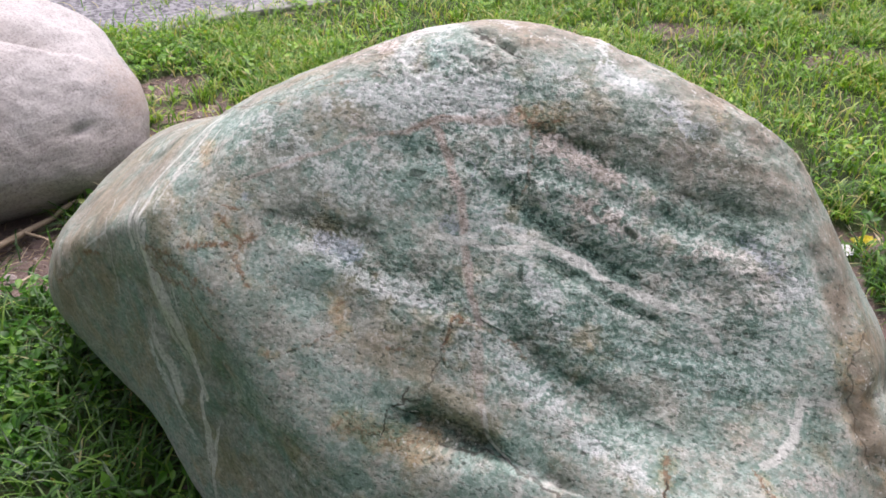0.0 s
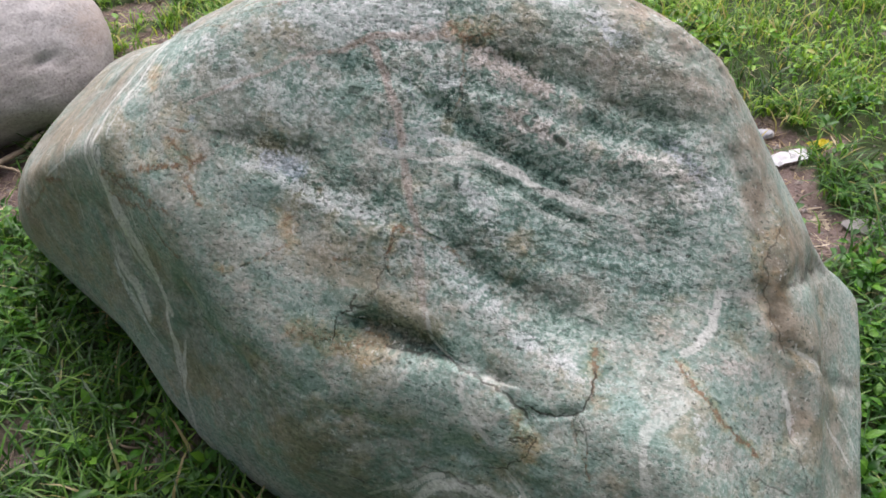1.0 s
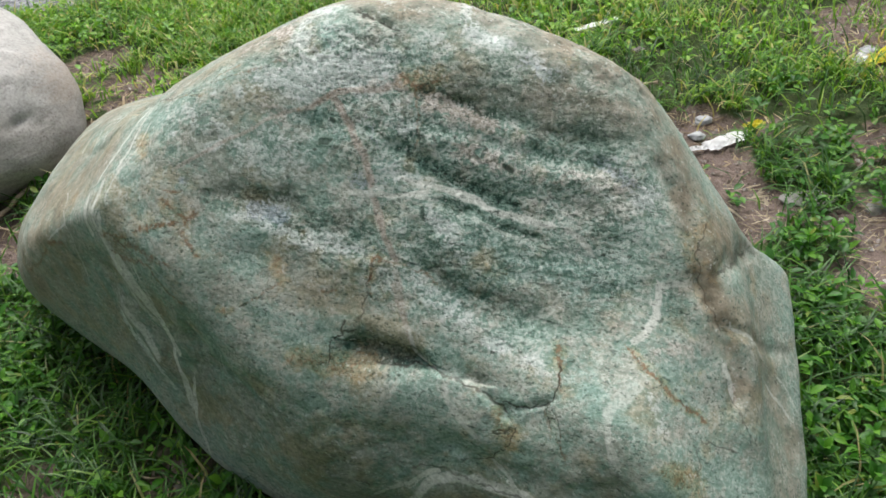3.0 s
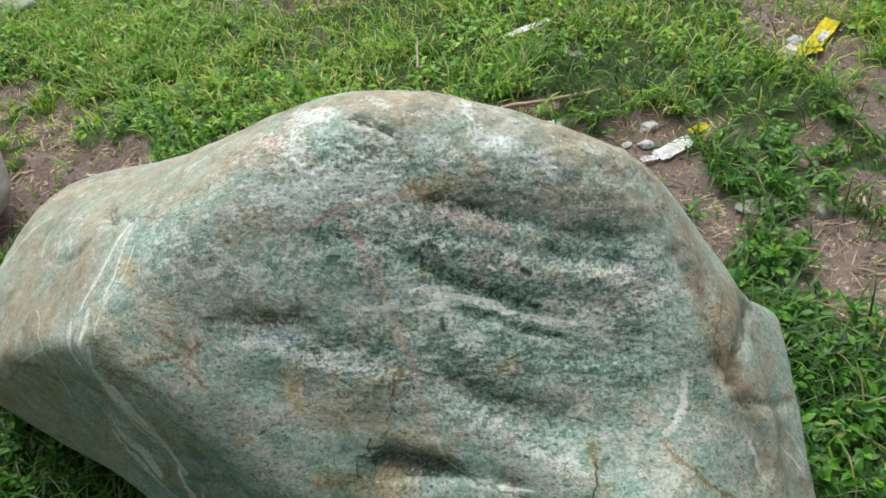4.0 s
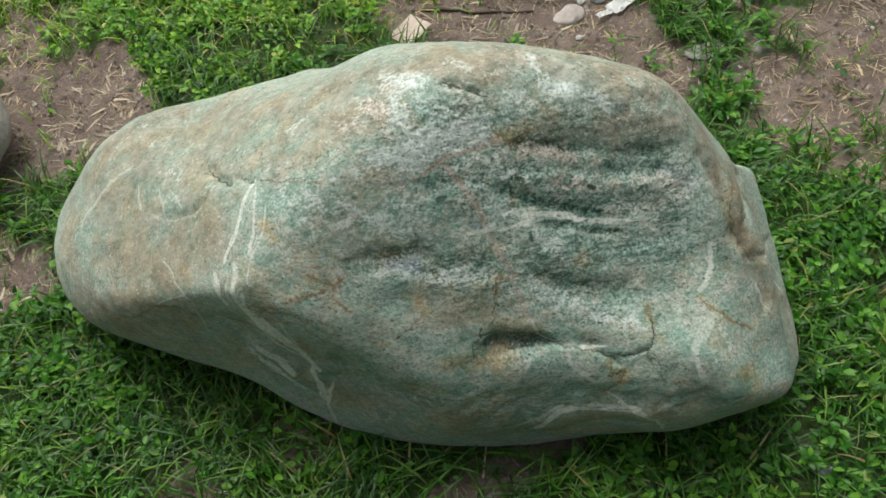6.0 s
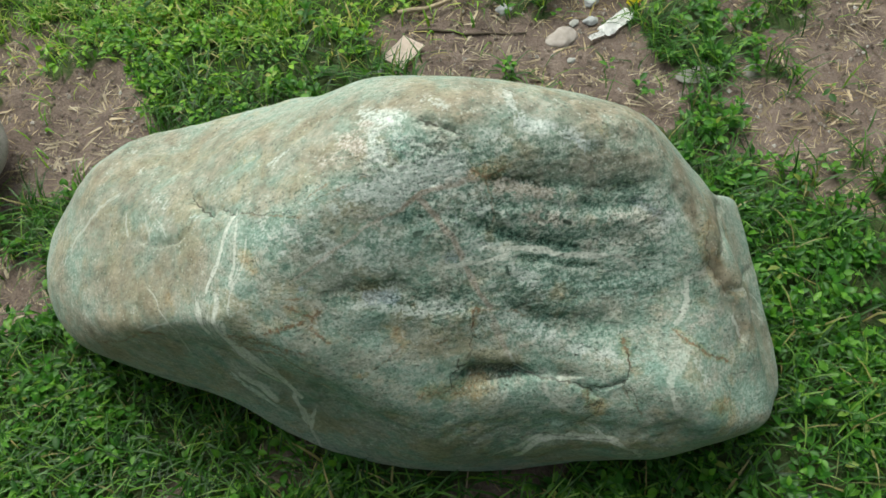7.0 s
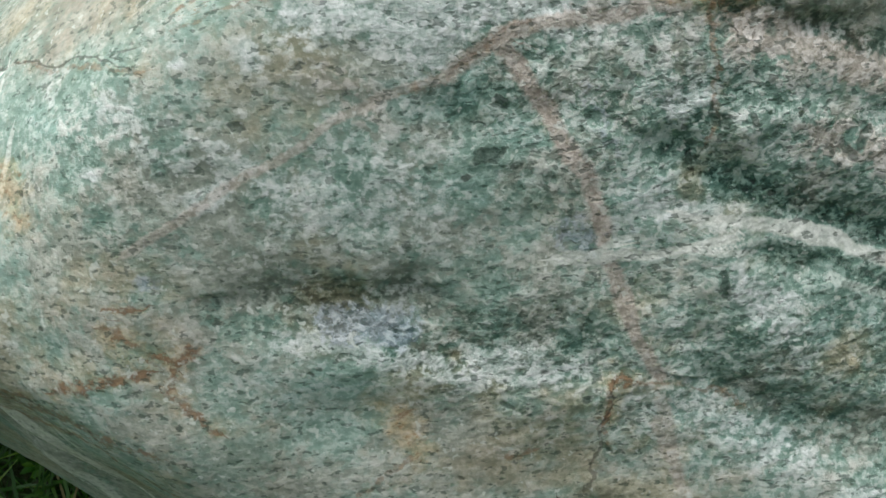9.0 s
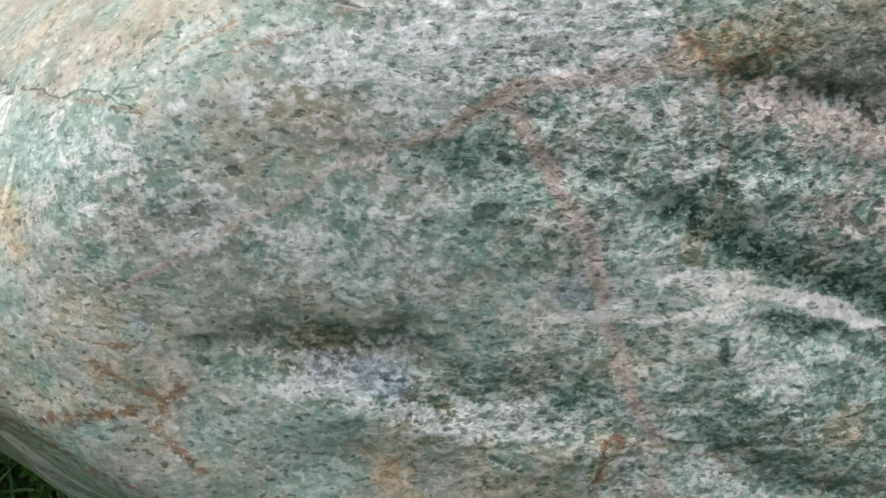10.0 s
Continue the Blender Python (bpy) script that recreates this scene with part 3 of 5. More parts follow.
mark('dent', 0.005, -0.004, (-0.046, 0.225), (-0.023, 0.213), (-0.005, 0.204))
mark('dent', 0.014, 0.006, (0.204, 0.196), (0.254, 0.202), (0.297, 0.199))
mark('dent', 0.011, -0.007, (0.343, 0.091), (0.376, 0.046), (0.396, 0.005), (0.402, -0.037))
mark('dent', 0.01, -0.006, (0.402, -0.037), (0.426, -0.072), (0.456, -0.118), (0.466, -0.163))
mark('dent', 0.008, -0.003, (0.536, -0.057), (0.453, -0.079), (0.431, -0.077))
mark('dent', 0.03, 0.002, (0.318, -0.177), (0.354, -0.165), (0.386, -0.153))
mark('dent', 0.016, -0.004, (0.262, -0.172), (0.254, -0.205), (0.242, -0.221))
mark('dent', 0.02, -0.004, (0.189, -0.234), (0.233, -0.238), (0.274, -0.259))
mark('dent', 0.026, 0.003, (0.335, -0.113), (0.39, -0.119))
mark('dent', 0.03, 0.005, (0.094, -0.347), (0.166, -0.341), (0.236, -0.351))
mark('dent', 0.025, 0.005, (-0.244, -0.312), (-0.125, -0.321), (-0.016, -0.338))
mark('ledge', 0.018, -0.006, (0.005, -0.2), (0.015, -0.198), (0.033, -0.196), (0.062, -0.195), (0.091, -0.195), (0.116, -0.199), (0.153, -0.202))
mark('ledge', 0.011, -0.004, (0.153, -0.202), (0.159, -0.214), (0.174, -0.222), (0.191, -0.235))
mark('ledge', 0.008, -0.003, (0.191, -0.229), (0.226, -0.217), (0.249, -0.204))
mark('dent', 0.009, -0.006, (0.421, -0.055), (0.425, -0.024), (0.446, 0.02), (0.47, 0.071))
mark('groove', 0.012, -0.005, (0.05, -0.384), (0.117, -0.36), (0.17, -0.338), (0.211, -0.338), (0.26, -0.341), (0.305, -0.343))
mark('dent', 0.013, 0.004, (-0.416, -0.155), (-0.365, -0.21))
mark('groove', 0.012, -0.004, (-0.494, -0.097), (-0.408, -0.122), (-0.349, -0.179), (-0.319, -0.25))
mark('dent', 0.009, 0.003, (-0.412, -0.056), (-0.387, -0.116), (-0.355, -0.154))
mark('dent', 0.008, 0.003, (0.07, 0.262), (0.088, 0.251))
mark('dent', 0.01, 0.003, (0.144, 0.216), (0.167, 0.211))
mark('dent', 0.009, -0.003, (0.115, 0.225), (0.125, 0.213))
mark('dent', 0.007, -0.002, (0.22, 0.194), (0.236, 0.191))
# the ledge
mark('lip', 0.01, 1, (0.012, -0.2), (0.033, -0.197), (0.062, -0.196), (0.091, -0.196), (0.116, -0.2), (0.153, -0.204), (0.161, -0.216), (0.191, -0.236))
mark('lip', 0.008, 1, (0.193, -0.229), (0.226, -0.218), (0.247, -0.205))
mark('lip', 0.025, 1, (0.028, 0.254), (0.102, 0.241), (0.178, 0.231), (0.256, 0.21), (0.301, 0.197))
mark('lip', 0.03, 1, (-0.163, 0.208), (-0.103, 0.182), (-0.044, 0.191))
# open cracks
mark('crack', 0.0016, 1, (-0.46, 0.15), (-0.439, 0.134), (-0.417, 0.124))
mark('crack', 0.0012, 0.8, (-0.396, 0.129), (-0.365, 0.119))
mark('crack', 0.0008, 0.5, (-0.416, 0.123), (-0.409, 0.106), (-0.392, 0.093))
mark('crack', 0.0009, 0.6, (-0.576, 0.086), (-0.529, 0.076), (-0.496, 0.081), (-0.465, 0.089))
mark('crack', 0.0009, 0.7, (-0.348, 0.115), (-0.301, 0.111), (-0.263, 0.107), (-0.248, 0.099))
mark('crack', 0.0008, 0.6, (-0.265, 0.115), (-0.251, 0.118))
mark('crack', 0.0015, 0.9, (-0.046, 0.225), (-0.023, 0.213), (-0.005, 0.204), (0.01, 0.199))
mark('crack', 0.0013, 0.9, (-0.029, -0.15), (-0.027, -0.166), (-0.043, -0.176), (-0.043, -0.199))
mark('crack', 0.0012, 0.7, (-0.028, -0.164), (-0.01, -0.157))
mark('crack', 0.0014, 0.9, (0.193, -0.222), (0.226, -0.216), (0.246, -0.205), (0.255, -0.185), (0.253, -0.165))
mark('crack', 0.0009, 0.6, (0.242, -0.208), (0.246, -0.24))
mark('crack', 0.0009, 0.6, (0.003, -0.071), (-0.001, -0.113), (-0.009, -0.147))
mark('crack', 0.0013, 0.6, (0.403, 0.046), (0.399, -0.004), (0.408, -0.041), (0.437, -0.082))
mark('crack', 0.0012, 0.5, (0.46, -0.162), (0.476, -0.182), (0.484, -0.201))
mark('crack', 0.0008, 0.6, (0.048, 0.126), (0.053, 0.121), (0.053, 0.117))
mark('crack', 0.0009, 0.6, (0.177, -0.259), (0.195, -0.25), (0.202, -0.236))
mark('crack', 0.0018, 0.8, (0.014, -0.196), (0.053, -0.194), (0.085, -0.193), (0.109, -0.2), (0.141, -0.206), (0.168, -0.214), (0.177, -0.223), (0.193, -0.229))
mark('crack', 0.0014, 0.8, (0.18, -0.252), (0.195, -0.248), (0.198, -0.237))
mark('crack', 0.0011, 0.8, (0.146, -0.294), (0.178, -0.282), (0.201, -0.266), (0.204, -0.248))
mark('crack', 0.001, 0.6, (0.252, -0.214), (0.259, -0.241), (0.264, -0.266))
mark('crack', 0.001, 0.6, (0.418, -0.224), (0.424, -0.241), (0.422, -0.259))
mark('crack', 0.0012, 0.6, (0.432, -0.22), (0.451, -0.222), (0.473, -0.224))
mark('crack', 0.0022, 0.7, (0.431, -0.013), (0.446, 0.014), (0.465, 0.064))
mark('crack', 0.0012, 0.6, (0.066, -0.312), (0.122, -0.307), (0.163, -0.312), (0.22, -0.32))
mark('crack', 0.0014, 0.7, (-0.013, -0.334), (0.002, -0.337))
# slate-blue patches
mark('blue', 0.013, 1, (-0.16, -0.036), (-0.139, -0.032), (-0.123, -0.035))
mark('blue', 0.012, 0.6, (0.272, 0.083), (0.313, 0.065))
mark('blue', 0.01, 0.4, (-0.033, 0.016), (0.022, 0.017))
mark('blue', 0.012, 0.5, (0.164, 0.183), (0.202, 0.174))
mark('blue', 0.014, 0.35, (0.035, -0.108), (0.049, -0.152))
mark('blue', 0.005, 0.8, (-0.257, -0.013), (-0.252, -0.013))
mark('blue', 0.012, 0.5, (-0.026, 0.026), (-0.019, 0.013))
mark('blue', 0.01, 0.5, (-0.021, 0.094), (-0.007, 0.065))
# blue-green patches
mark('teal', 0.015, 0.9, (-0.116, 0.086), (-0.09, 0.09))
mark('teal', 0.012, 0.7, (-0.064, 0.067), (-0.048, 0.067))
mark('teal', 0.014, 0.9, (-0.086, 0.206), (-0.084, 0.17))
mark('teal', 0.014, 0.6, (-0.039, 0.17), (0.006, 0.174))
mark('teal', 0.018, 0.7, (0.012, 0.092), (0.039, 0.09))
mark('teal', 0.008, 1, (0.008, 0.123), (0.015, 0.125))
mark('teal', 0.007, 1, (-0.062, -0.083), (-0.055, -0.084))
mark('teal', 0.02, 0.6, (0.018, -0.092), (0.071, -0.096), (0.108, -0.107))
mark('teal', 0.026, 0.5, (-0.199, -0.076), (-0.152, -0.072))
mark('teal', 0.04, 0.6, (0.121, -0.043), (0.203, -0.059), (0.287, -0.059))
mark('teal', 0.016, 0.6, (-0.007, 0.038), (0.047, 0.042))
mark('teal', 0.03, 0.5, (0.286, -0.175), (0.298, -0.208))
mark('teal', 0.014, 0.5, (-0.061, 0.035), (-0.105, 0.046))
mark('teal', 0.014, 0.6, (-0.318, 0.083), (-0.301, 0.065))
# white quartz veins
mark('vein', 0.00308, 1, (-0.363, 0.118), (-0.375, 0.1), (-0.387, 0.067), (-0.402, 0.037), (-0.414, 0.014), (-0.425, -0.007))
mark('vein', 0.00196, 0.8, (-0.357, 0.105), (-0.359, 0.073), (-0.366, 0.034), (-0.378, 0.004))
mark('vein', 0.0036, 1, (-0.406, -0.013), (-0.405, -0.026), (-0.412, -0.046), (-0.414, -0.074), (-0.383, -0.112), (-0.354, -0.153), (-0.328, -0.192))
mark('vein', 0.0032, 1, (-0.327, -0.196), (-0.327, -0.222), (-0.332, -0.27))
mark('vein', 0.003, 1, (-0.449, -0.023), (-0.448, -0.05), (-0.439, -0.074))
mark('vein', 0.008, 0.8, (-0.436, -0.157), (-0.417, -0.192), (-0.38, -0.227))
mark('vein', 0.0028, 0.5, (-0.648, 0.191), (-0.704, 0.165), (-0.743, 0.131), (-0.777, 0.095))
mark('vein', 0.00224, 0.6, (-0.62, 0.143), (-0.613, 0.106))
mark('vein', 0.00224, 0.4, (-0.566, 0.132), (-0.558, 0.092))
mark('vein', 0.0045, 1, (0.058, -0.354), (0.097, -0.325), (0.128, -0.311), (0.163, -0.311), (0.215, -0.317))
mark('vein', 0.00224, 0.7, (0.221, -0.315), (0.249, -0.339), (0.282, -0.366))
mark('vein', 0.0032, 0.7, (0.108, -0.211), (0.111, -0.223), (0.132, -0.243), (0.152, -0.258))
mark('vein', 0.0021, 0.8, (0.055, -0.149), (0.068, -0.175), (0.089, -0.192))
mark('vein', 0.00336, 1, (0.357, -0.048), (0.356, -0.082), (0.348, -0.106), (0.335, -0.122))
mark('vein', 0.00168, 0.5, (0.278, -0.08), (0.321, -0.071), (0.355, -0.07))
mark('vein', 0.00182, 0.7, (-0.027, 0.008), (-0.01, 0.01), (0.012, 0.014))
mark('vein', 0.00252, 1, (-0.034, 0.004), (0.013, 0.004), (0.045, 0.011), (0.065, 0.015))
mark('vein', 0.0028, 1, (0.031, 0.03), (0.077, 0.025), (0.116, 0.014), (0.164, 0.006), (0.221, 0.003))
mark('vein', 0.00308, 1, (0.238, 0.0), (0.254, -0.009), (0.271, -0.024))
mark('vein', 0.00168, 0.6, (0.035, 0.011), (0.055, 0.006), (0.074, 0.008))
mark('vein', 0.00224, 1, (0.082, 0.025), (0.105, 0.022), (0.126, 0.018), (0.14, 0.01), (0.164, 0.005))
mark('vein', 0.0021, 0.4, (0.123, -0.007), (0.188, -0.017), (0.205, -0.015))
mark('vein', 0.00196, 0.4, (0.201, -0.113), (0.227, -0.103), (0.241, -0.079))
mark('vein', 0.00308, 0.5, (0.36, -0.046), (0.392, -0.037))
mark('vein', 0.0028, 0.9, (0.448, -0.124), (0.46, -0.158))
mark('vein', 0.0028, 0.5, (0.314, -0.219), (0.325, -0.264))
mark('vein', 0.0049, 0.4, (0.337, -0.171), (0.313, -0.219))
mark('vein', 0.00168, 0.5, (-0.519, -0.05), (-0.578, -0.065))
mark('vein', 0.0014, 0.5, (-0.554, 0.004), (-0.518, -0.041), (-0.504, -0.069), (-0.507, -0.11))
mark('vein', 0.00168, 0.6, (-0.35, -0.112), (-0.343, -0.135), (-0.338, -0.153))
mark('vein', 0.00168, 0.6, (-0.539, 0.128), (-0.517, 0.097))
mark('vein', 0.0024, 0.6, (0.31, -0.213), (0.321, -0.238), (0.335, -0.269))
mark('vein', 0.0045, 0.45, (0.357, -0.159), (0.329, -0.202))
mark('vein', 0.0022, 0.6, (0.446, -0.077), (0.474, -0.076), (0.495, -0.084))
mark('vein', 0.0015, 0.6, (0.507, -0.116), (0.547, -0.149))
mark('vein', 0.0013, 0.5, (0.525, -0.098), (0.561, -0.135))
mark('vein', 0.0015, 0.6, (0.007, -0.349), (0.064, -0.329), (0.106, -0.311))
mark('vein', 0.0018, 0.6, (0.179, -0.286), (0.22, -0.32), (0.26, -0.345), (0.283, -0.366))
mark('vein', 0.0016, 0.7, (-0.339, 0.072), (-0.347, 0.04), (-0.373, -0.001), (-0.386, -0.027), (-0.386, -0.043))
mark('vein', 0.003, 0.9, (-0.398, -0.061), (-0.401, -0.085), (-0.361, -0.126), (-0.332, -0.178), (-0.314, -0.209))
mark('vein', 0.0022, 0.8, (-0.408, -0.108), (-0.386, -0.134), (-0.354, -0.174))
mark('vein', 0.002, 0.7, (-0.426, -0.045), (-0.429, -0.068))
mark('vein', 0.007, 0.7, (-0.408, -0.189), (-0.379, -0.221), (-0.36, -0.25))
mark('vein', 0.003, 0.9, (-0.302, -0.242), (-0.325, -0.286), (-0.324, -0.326))
mark('vein', 0.0026, 0.9, (-0.412, -0.056), (-0.411, -0.084), (-0.387, -0.116), (-0.355, -0.154))
mark('vein', 0.002, 0.7, (-0.448, -0.023), (-0.443, -0.044), (-0.441, -0.066))
mark('vein', 0.005, 0.8, (-0.416, -0.155), (-0.387, -0.177), (-0.365, -0.21))
mark('vein', 0.0026, 0.8, (-0.324, -0.215), (-0.323, -0.257), (-0.327, -0.335))
# pinkish granular veins
mark('pink', 0.0044, 0.9, (-0.065, 0.112), (-0.054, 0.097), (-0.044, 0.082), (-0.036, 0.065), (-0.021, 0.05), (-0.013, 0.032), (-0.008, 0.016))
mark('pink', 0.0034, 0.8, (-0.006, 0.004), (0.003, -0.016), (0.013, -0.033), (0.023, -0.051), (0.031, -0.066))
mark('pink', 0.004, 0.6, (0.033, -0.084), (0.04, -0.104), (0.043, -0.119))
mark('pink', 0.002, 0.6, (-0.266, 0.002), (-0.239, 0.02), (-0.21, 0.038), (-0.178, 0.056), (-0.154, 0.07), (-0.137, 0.08), (-0.116, 0.095), (-0.096, 0.102))
mark('pink', 0.0034, 0.8, (-0.096, 0.101), (-0.076, 0.111), (-0.062, 0.118), (-0.042, 0.125), (-0.014, 0.129), (0.014, 0.138))
mark('pink', 0.003, 0.6, (0.032, -0.1), (0.048, -0.139), (0.064, -0.17))
# iron stains
mark('rust', 0.0032, 1, (-0.328, -0.076), (-0.306, -0.072), (-0.288, -0.069), (-0.264, -0.067))
mark('rust', 0.002, 0.9, (-0.277, -0.028), (-0.261, -0.028))
mark('rust', 0.0022, 0.7, (-0.289, -0.039), (-0.27, -0.048), (-0.255, -0.056), (-0.243, -0.058))
mark('rust', 0.009, 0.5, (-0.288, -0.041), (-0.267, -0.049), (-0.249, -0.057))
mark('rust', 0.003, 1, (-0.249, -0.055), (-0.236, -0.051))
mark('rust', 0.002, 0.9, (-0.247, -0.065), (-0.246, -0.078), (-0.236, -0.091), (-0.227, -0.1))
mark('rust', 0.0014, 0.8, (-0.38, -0.089), (-0.342, -0.096), (-0.31, -0.103), (-0.285, -0.114))
mark('rust', 0.0024, 1, (0.001, -0.092), (0.001, -0.073), (0.007, -0.064), (0.012, -0.066))
mark('rust', 0.009, 0.7, (0.004, -0.089), (0.007, -0.068))
mark('rust', 0.0013, 0.8, (0.002, -0.092), (0.003, -0.117))
mark('rust', 0.0013, 0.6, (0.009, -0.07), (0.033, -0.071), (0.058, -0.077), (0.084, -0.088))
mark('rust', 0.013, 0.6, (-0.132, -0.093), (-0.119, -0.098), (-0.113, -0.109))
mark('rust', 0.0018, 0.8, (-0.127, -0.094), (-0.118, -0.091))
mark('rust', 0.0018, 0.7, (-0.058, -0.118), (-0.044, -0.115))
mark('rust', 0.015, 0.9, (-0.344, 0.046), (-0.338, 0.024))
mark('rust', 0.002, 0.9, (0.016, 0.148), (0.028, 0.14), (0.042, 0.138), (0.056, 0.141), (0.069, 0.147))
mark('rust', 0.013, 0.8, (0.036, 0.146), (0.058, 0.149))
mark('rust', 0.0017, 0.7, (0.04, 0.136), (0.043, 0.118), (0.047, 0.099), (0.048, 0.079), (0.047, 0.069))
mark('rust', 0.0014, 0.5, (-0.116, 0.095), (-0.096, 0.1), (-0.079, 0.11), (-0.062, 0.119), (-0.051, 0.126))
mark('rust', 0.0014, 0.8, (-0.228, 0.134), (-0.214, 0.139), (-0.201, 0.146))
mark('rust', 0.0012, 0.7, (-0.186, 0.133), (-0.168, 0.139))
mark('rust', 0.0011, 0.5, (-0.151, 0.146), (-0.14, 0.15))
mark('rust', 0.001, 0.5, (-0.226, 0.121), (-0.204, 0.129), (-0.186, 0.135))
mark('rust', 0.016, 0.5, (0.154, -0.061), (0.169, -0.065))
mark('rust', 0.012, 0.8, (0.245, -0.138), (0.25, -0.167))
mark('rust', 0.0022, 0.8, (0.252, -0.155), (0.255, -0.176), (0.257, -0.188))
mark('rust', 0.002, 1, (0.331, -0.132), (0.348, -0.148), (0.373, -0.168), (0.41, -0.187), (0.428, -0.198))
mark('rust', 0.009, 0.5, (0.336, -0.138), (0.373, -0.168), (0.42, -0.192))
mark('rust', 0.013, 0.9, (0.384, -0.27), (0.411, -0.264), (0.399, -0.278))
mark('rust', 0.009, 0.9, (0.183, -0.232), (0.188, -0.251))
mark('rust', 0.002, 0.6, (0.242, -0.221), (0.246, -0.25))
mark('rust', 0.013, 0.9, (-0.091, -0.203), (-0.056, -0.202), (-0.014, -0.208), (0.005, -0.196))
mark('rust', 0.006, 0.9, (-0.198, -0.159), (-0.18, -0.158))
mark('rust', 0.0014, 0.6, (-0.163, -0.152), (-0.146, -0.141), (-0.118, -0.121))
mark('rust', 0.01, 0.6, (-0.124, -0.1), (-0.111, -0.122))
mark('rust', 0.0016, 0.8, (-0.72, -0.09), (-0.65, -0.081), (-0.607, -0.078))
mark('rust', 0.0028, 1, (-0.587, -0.071), (-0.551, -0.074))
mark('rust', 0.007, 0.7, (-0.51, -0.006), (-0.504, -0.036))
mark('rust', 0.012, 0.5, (0.382, 0.014), (0.397, -0.028), (0.421, -0.063), (0.458, -0.086))
mark('rust', 0.01, 0.7, (0.216, 0.196), (0.236, 0.193))
mark('rust', 0.009, 0.6, (-0.378, 0.207), (-0.343, 0.215))
mark('rust', 0.014, 0.4, (-0.43, 0.159), (-0.381, 0.139))
mark('rust', 0.0014, 0.6, (-0.357, 0.118), (-0.299, 0.105), (-0.247, 0.103))
mark('rust', 0.01, 0.5, (0.397, -0.154), (0.419, -0.14))
mark('rust', 0.0014, 0.7, (-0.412, -0.078), (-0.357, -0.086), (-0.317, -0.104), (-0.286, -0.116))
mark('rust', 0.009, 0.9, (0.202, -0.242), (0.201, -0.269))
mark('rust', 0.0016, 0.8, (0.26, -0.247), (0.267, -0.273))
mark('rust', 0.0024, 0.9, (0.244, -0.134), (0.253, -0.163), (0.255, -0.186))
mark('rust', 0.013, 0.9, (0.399, -0.314), (0.408, -0.307), (0.424, -0.297), (0.424, -0.269))
mark('rust', 0.008, 0.5, (0.513, -0.068), (0.52, -0.092))
mark('rust', 0.012, 0.5, (0.395, 0.037), (0.393, -0.005), (0.425, -0.024))
mark('rust', 0.0016, 0.7, (0.089, -0.369), (0.126, -0.355), (0.17, -0.336))
mark('rust', 0.0018, 0.8, (-0.387, -0.082), (-0.334, -0.092), (-0.289, -0.113), (-0.264, -0.118))
mark('rust', 0.0016, 0.8, (-0.253, -0.078), (-0.235, -0.094), (-0.226, -0.104))
mark('rust', 0.01, 0.5, (-0.286, -0.046), (-0.25, -0.06))
mark('rust', 0.009, 0.6, (0.023, 0.147), (0.055, 0.145))
mark('rust', 0.015, 0.9, (-0.086, -0.199), (-0.043, -0.201), (0.003, -0.2))
mark('rust', 0.0024, 1, (-0.582, -0.074), (-0.541, -0.073))
mark('rust', 0.0016, 0.8, (-0.392, -0.096), (-0.345, -0.109), (-0.308, -0.115), (-0.283, -0.14), (-0.253, -0.157))
mark('rust', 0.008, 0.7, (0.022, 0.145), (0.042, 0.142), (0.062, 0.145))
mark('rust', 0.01, 0.4, (0.479, -0.093), (0.51, -0.132))
mark('rust', 0.014, 0.5, (0.396, 0.069), (0.419, 0.032))
# dark green chlorite, and shade painted into the ledge hollow and lower crease
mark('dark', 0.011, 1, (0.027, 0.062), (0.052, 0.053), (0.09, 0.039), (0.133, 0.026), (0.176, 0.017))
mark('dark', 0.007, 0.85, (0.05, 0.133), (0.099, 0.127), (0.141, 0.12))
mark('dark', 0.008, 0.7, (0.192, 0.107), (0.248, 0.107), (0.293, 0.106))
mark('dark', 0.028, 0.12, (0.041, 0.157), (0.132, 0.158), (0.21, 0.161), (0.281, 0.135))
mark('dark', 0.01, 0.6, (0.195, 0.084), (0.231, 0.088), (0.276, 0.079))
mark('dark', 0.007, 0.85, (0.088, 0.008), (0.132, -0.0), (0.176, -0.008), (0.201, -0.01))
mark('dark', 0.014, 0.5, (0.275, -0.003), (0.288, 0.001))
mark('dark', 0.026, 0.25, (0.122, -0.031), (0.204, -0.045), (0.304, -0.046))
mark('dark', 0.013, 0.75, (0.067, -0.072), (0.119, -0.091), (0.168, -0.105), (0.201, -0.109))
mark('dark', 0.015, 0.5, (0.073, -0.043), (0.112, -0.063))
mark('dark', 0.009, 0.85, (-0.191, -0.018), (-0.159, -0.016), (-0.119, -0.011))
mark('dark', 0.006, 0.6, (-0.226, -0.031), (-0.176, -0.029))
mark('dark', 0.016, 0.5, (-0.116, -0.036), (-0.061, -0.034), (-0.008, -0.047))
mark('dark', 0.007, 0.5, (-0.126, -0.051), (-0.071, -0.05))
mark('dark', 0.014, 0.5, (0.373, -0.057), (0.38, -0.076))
# one stroke of painted shade in the hollow above the ledge
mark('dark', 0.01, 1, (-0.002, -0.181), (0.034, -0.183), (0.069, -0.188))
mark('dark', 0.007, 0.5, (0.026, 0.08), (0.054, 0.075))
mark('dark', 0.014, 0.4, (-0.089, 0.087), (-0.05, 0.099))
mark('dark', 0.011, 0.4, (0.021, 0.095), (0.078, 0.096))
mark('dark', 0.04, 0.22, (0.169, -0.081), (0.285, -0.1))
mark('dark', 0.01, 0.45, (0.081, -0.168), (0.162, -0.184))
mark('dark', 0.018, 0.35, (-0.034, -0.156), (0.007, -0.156))
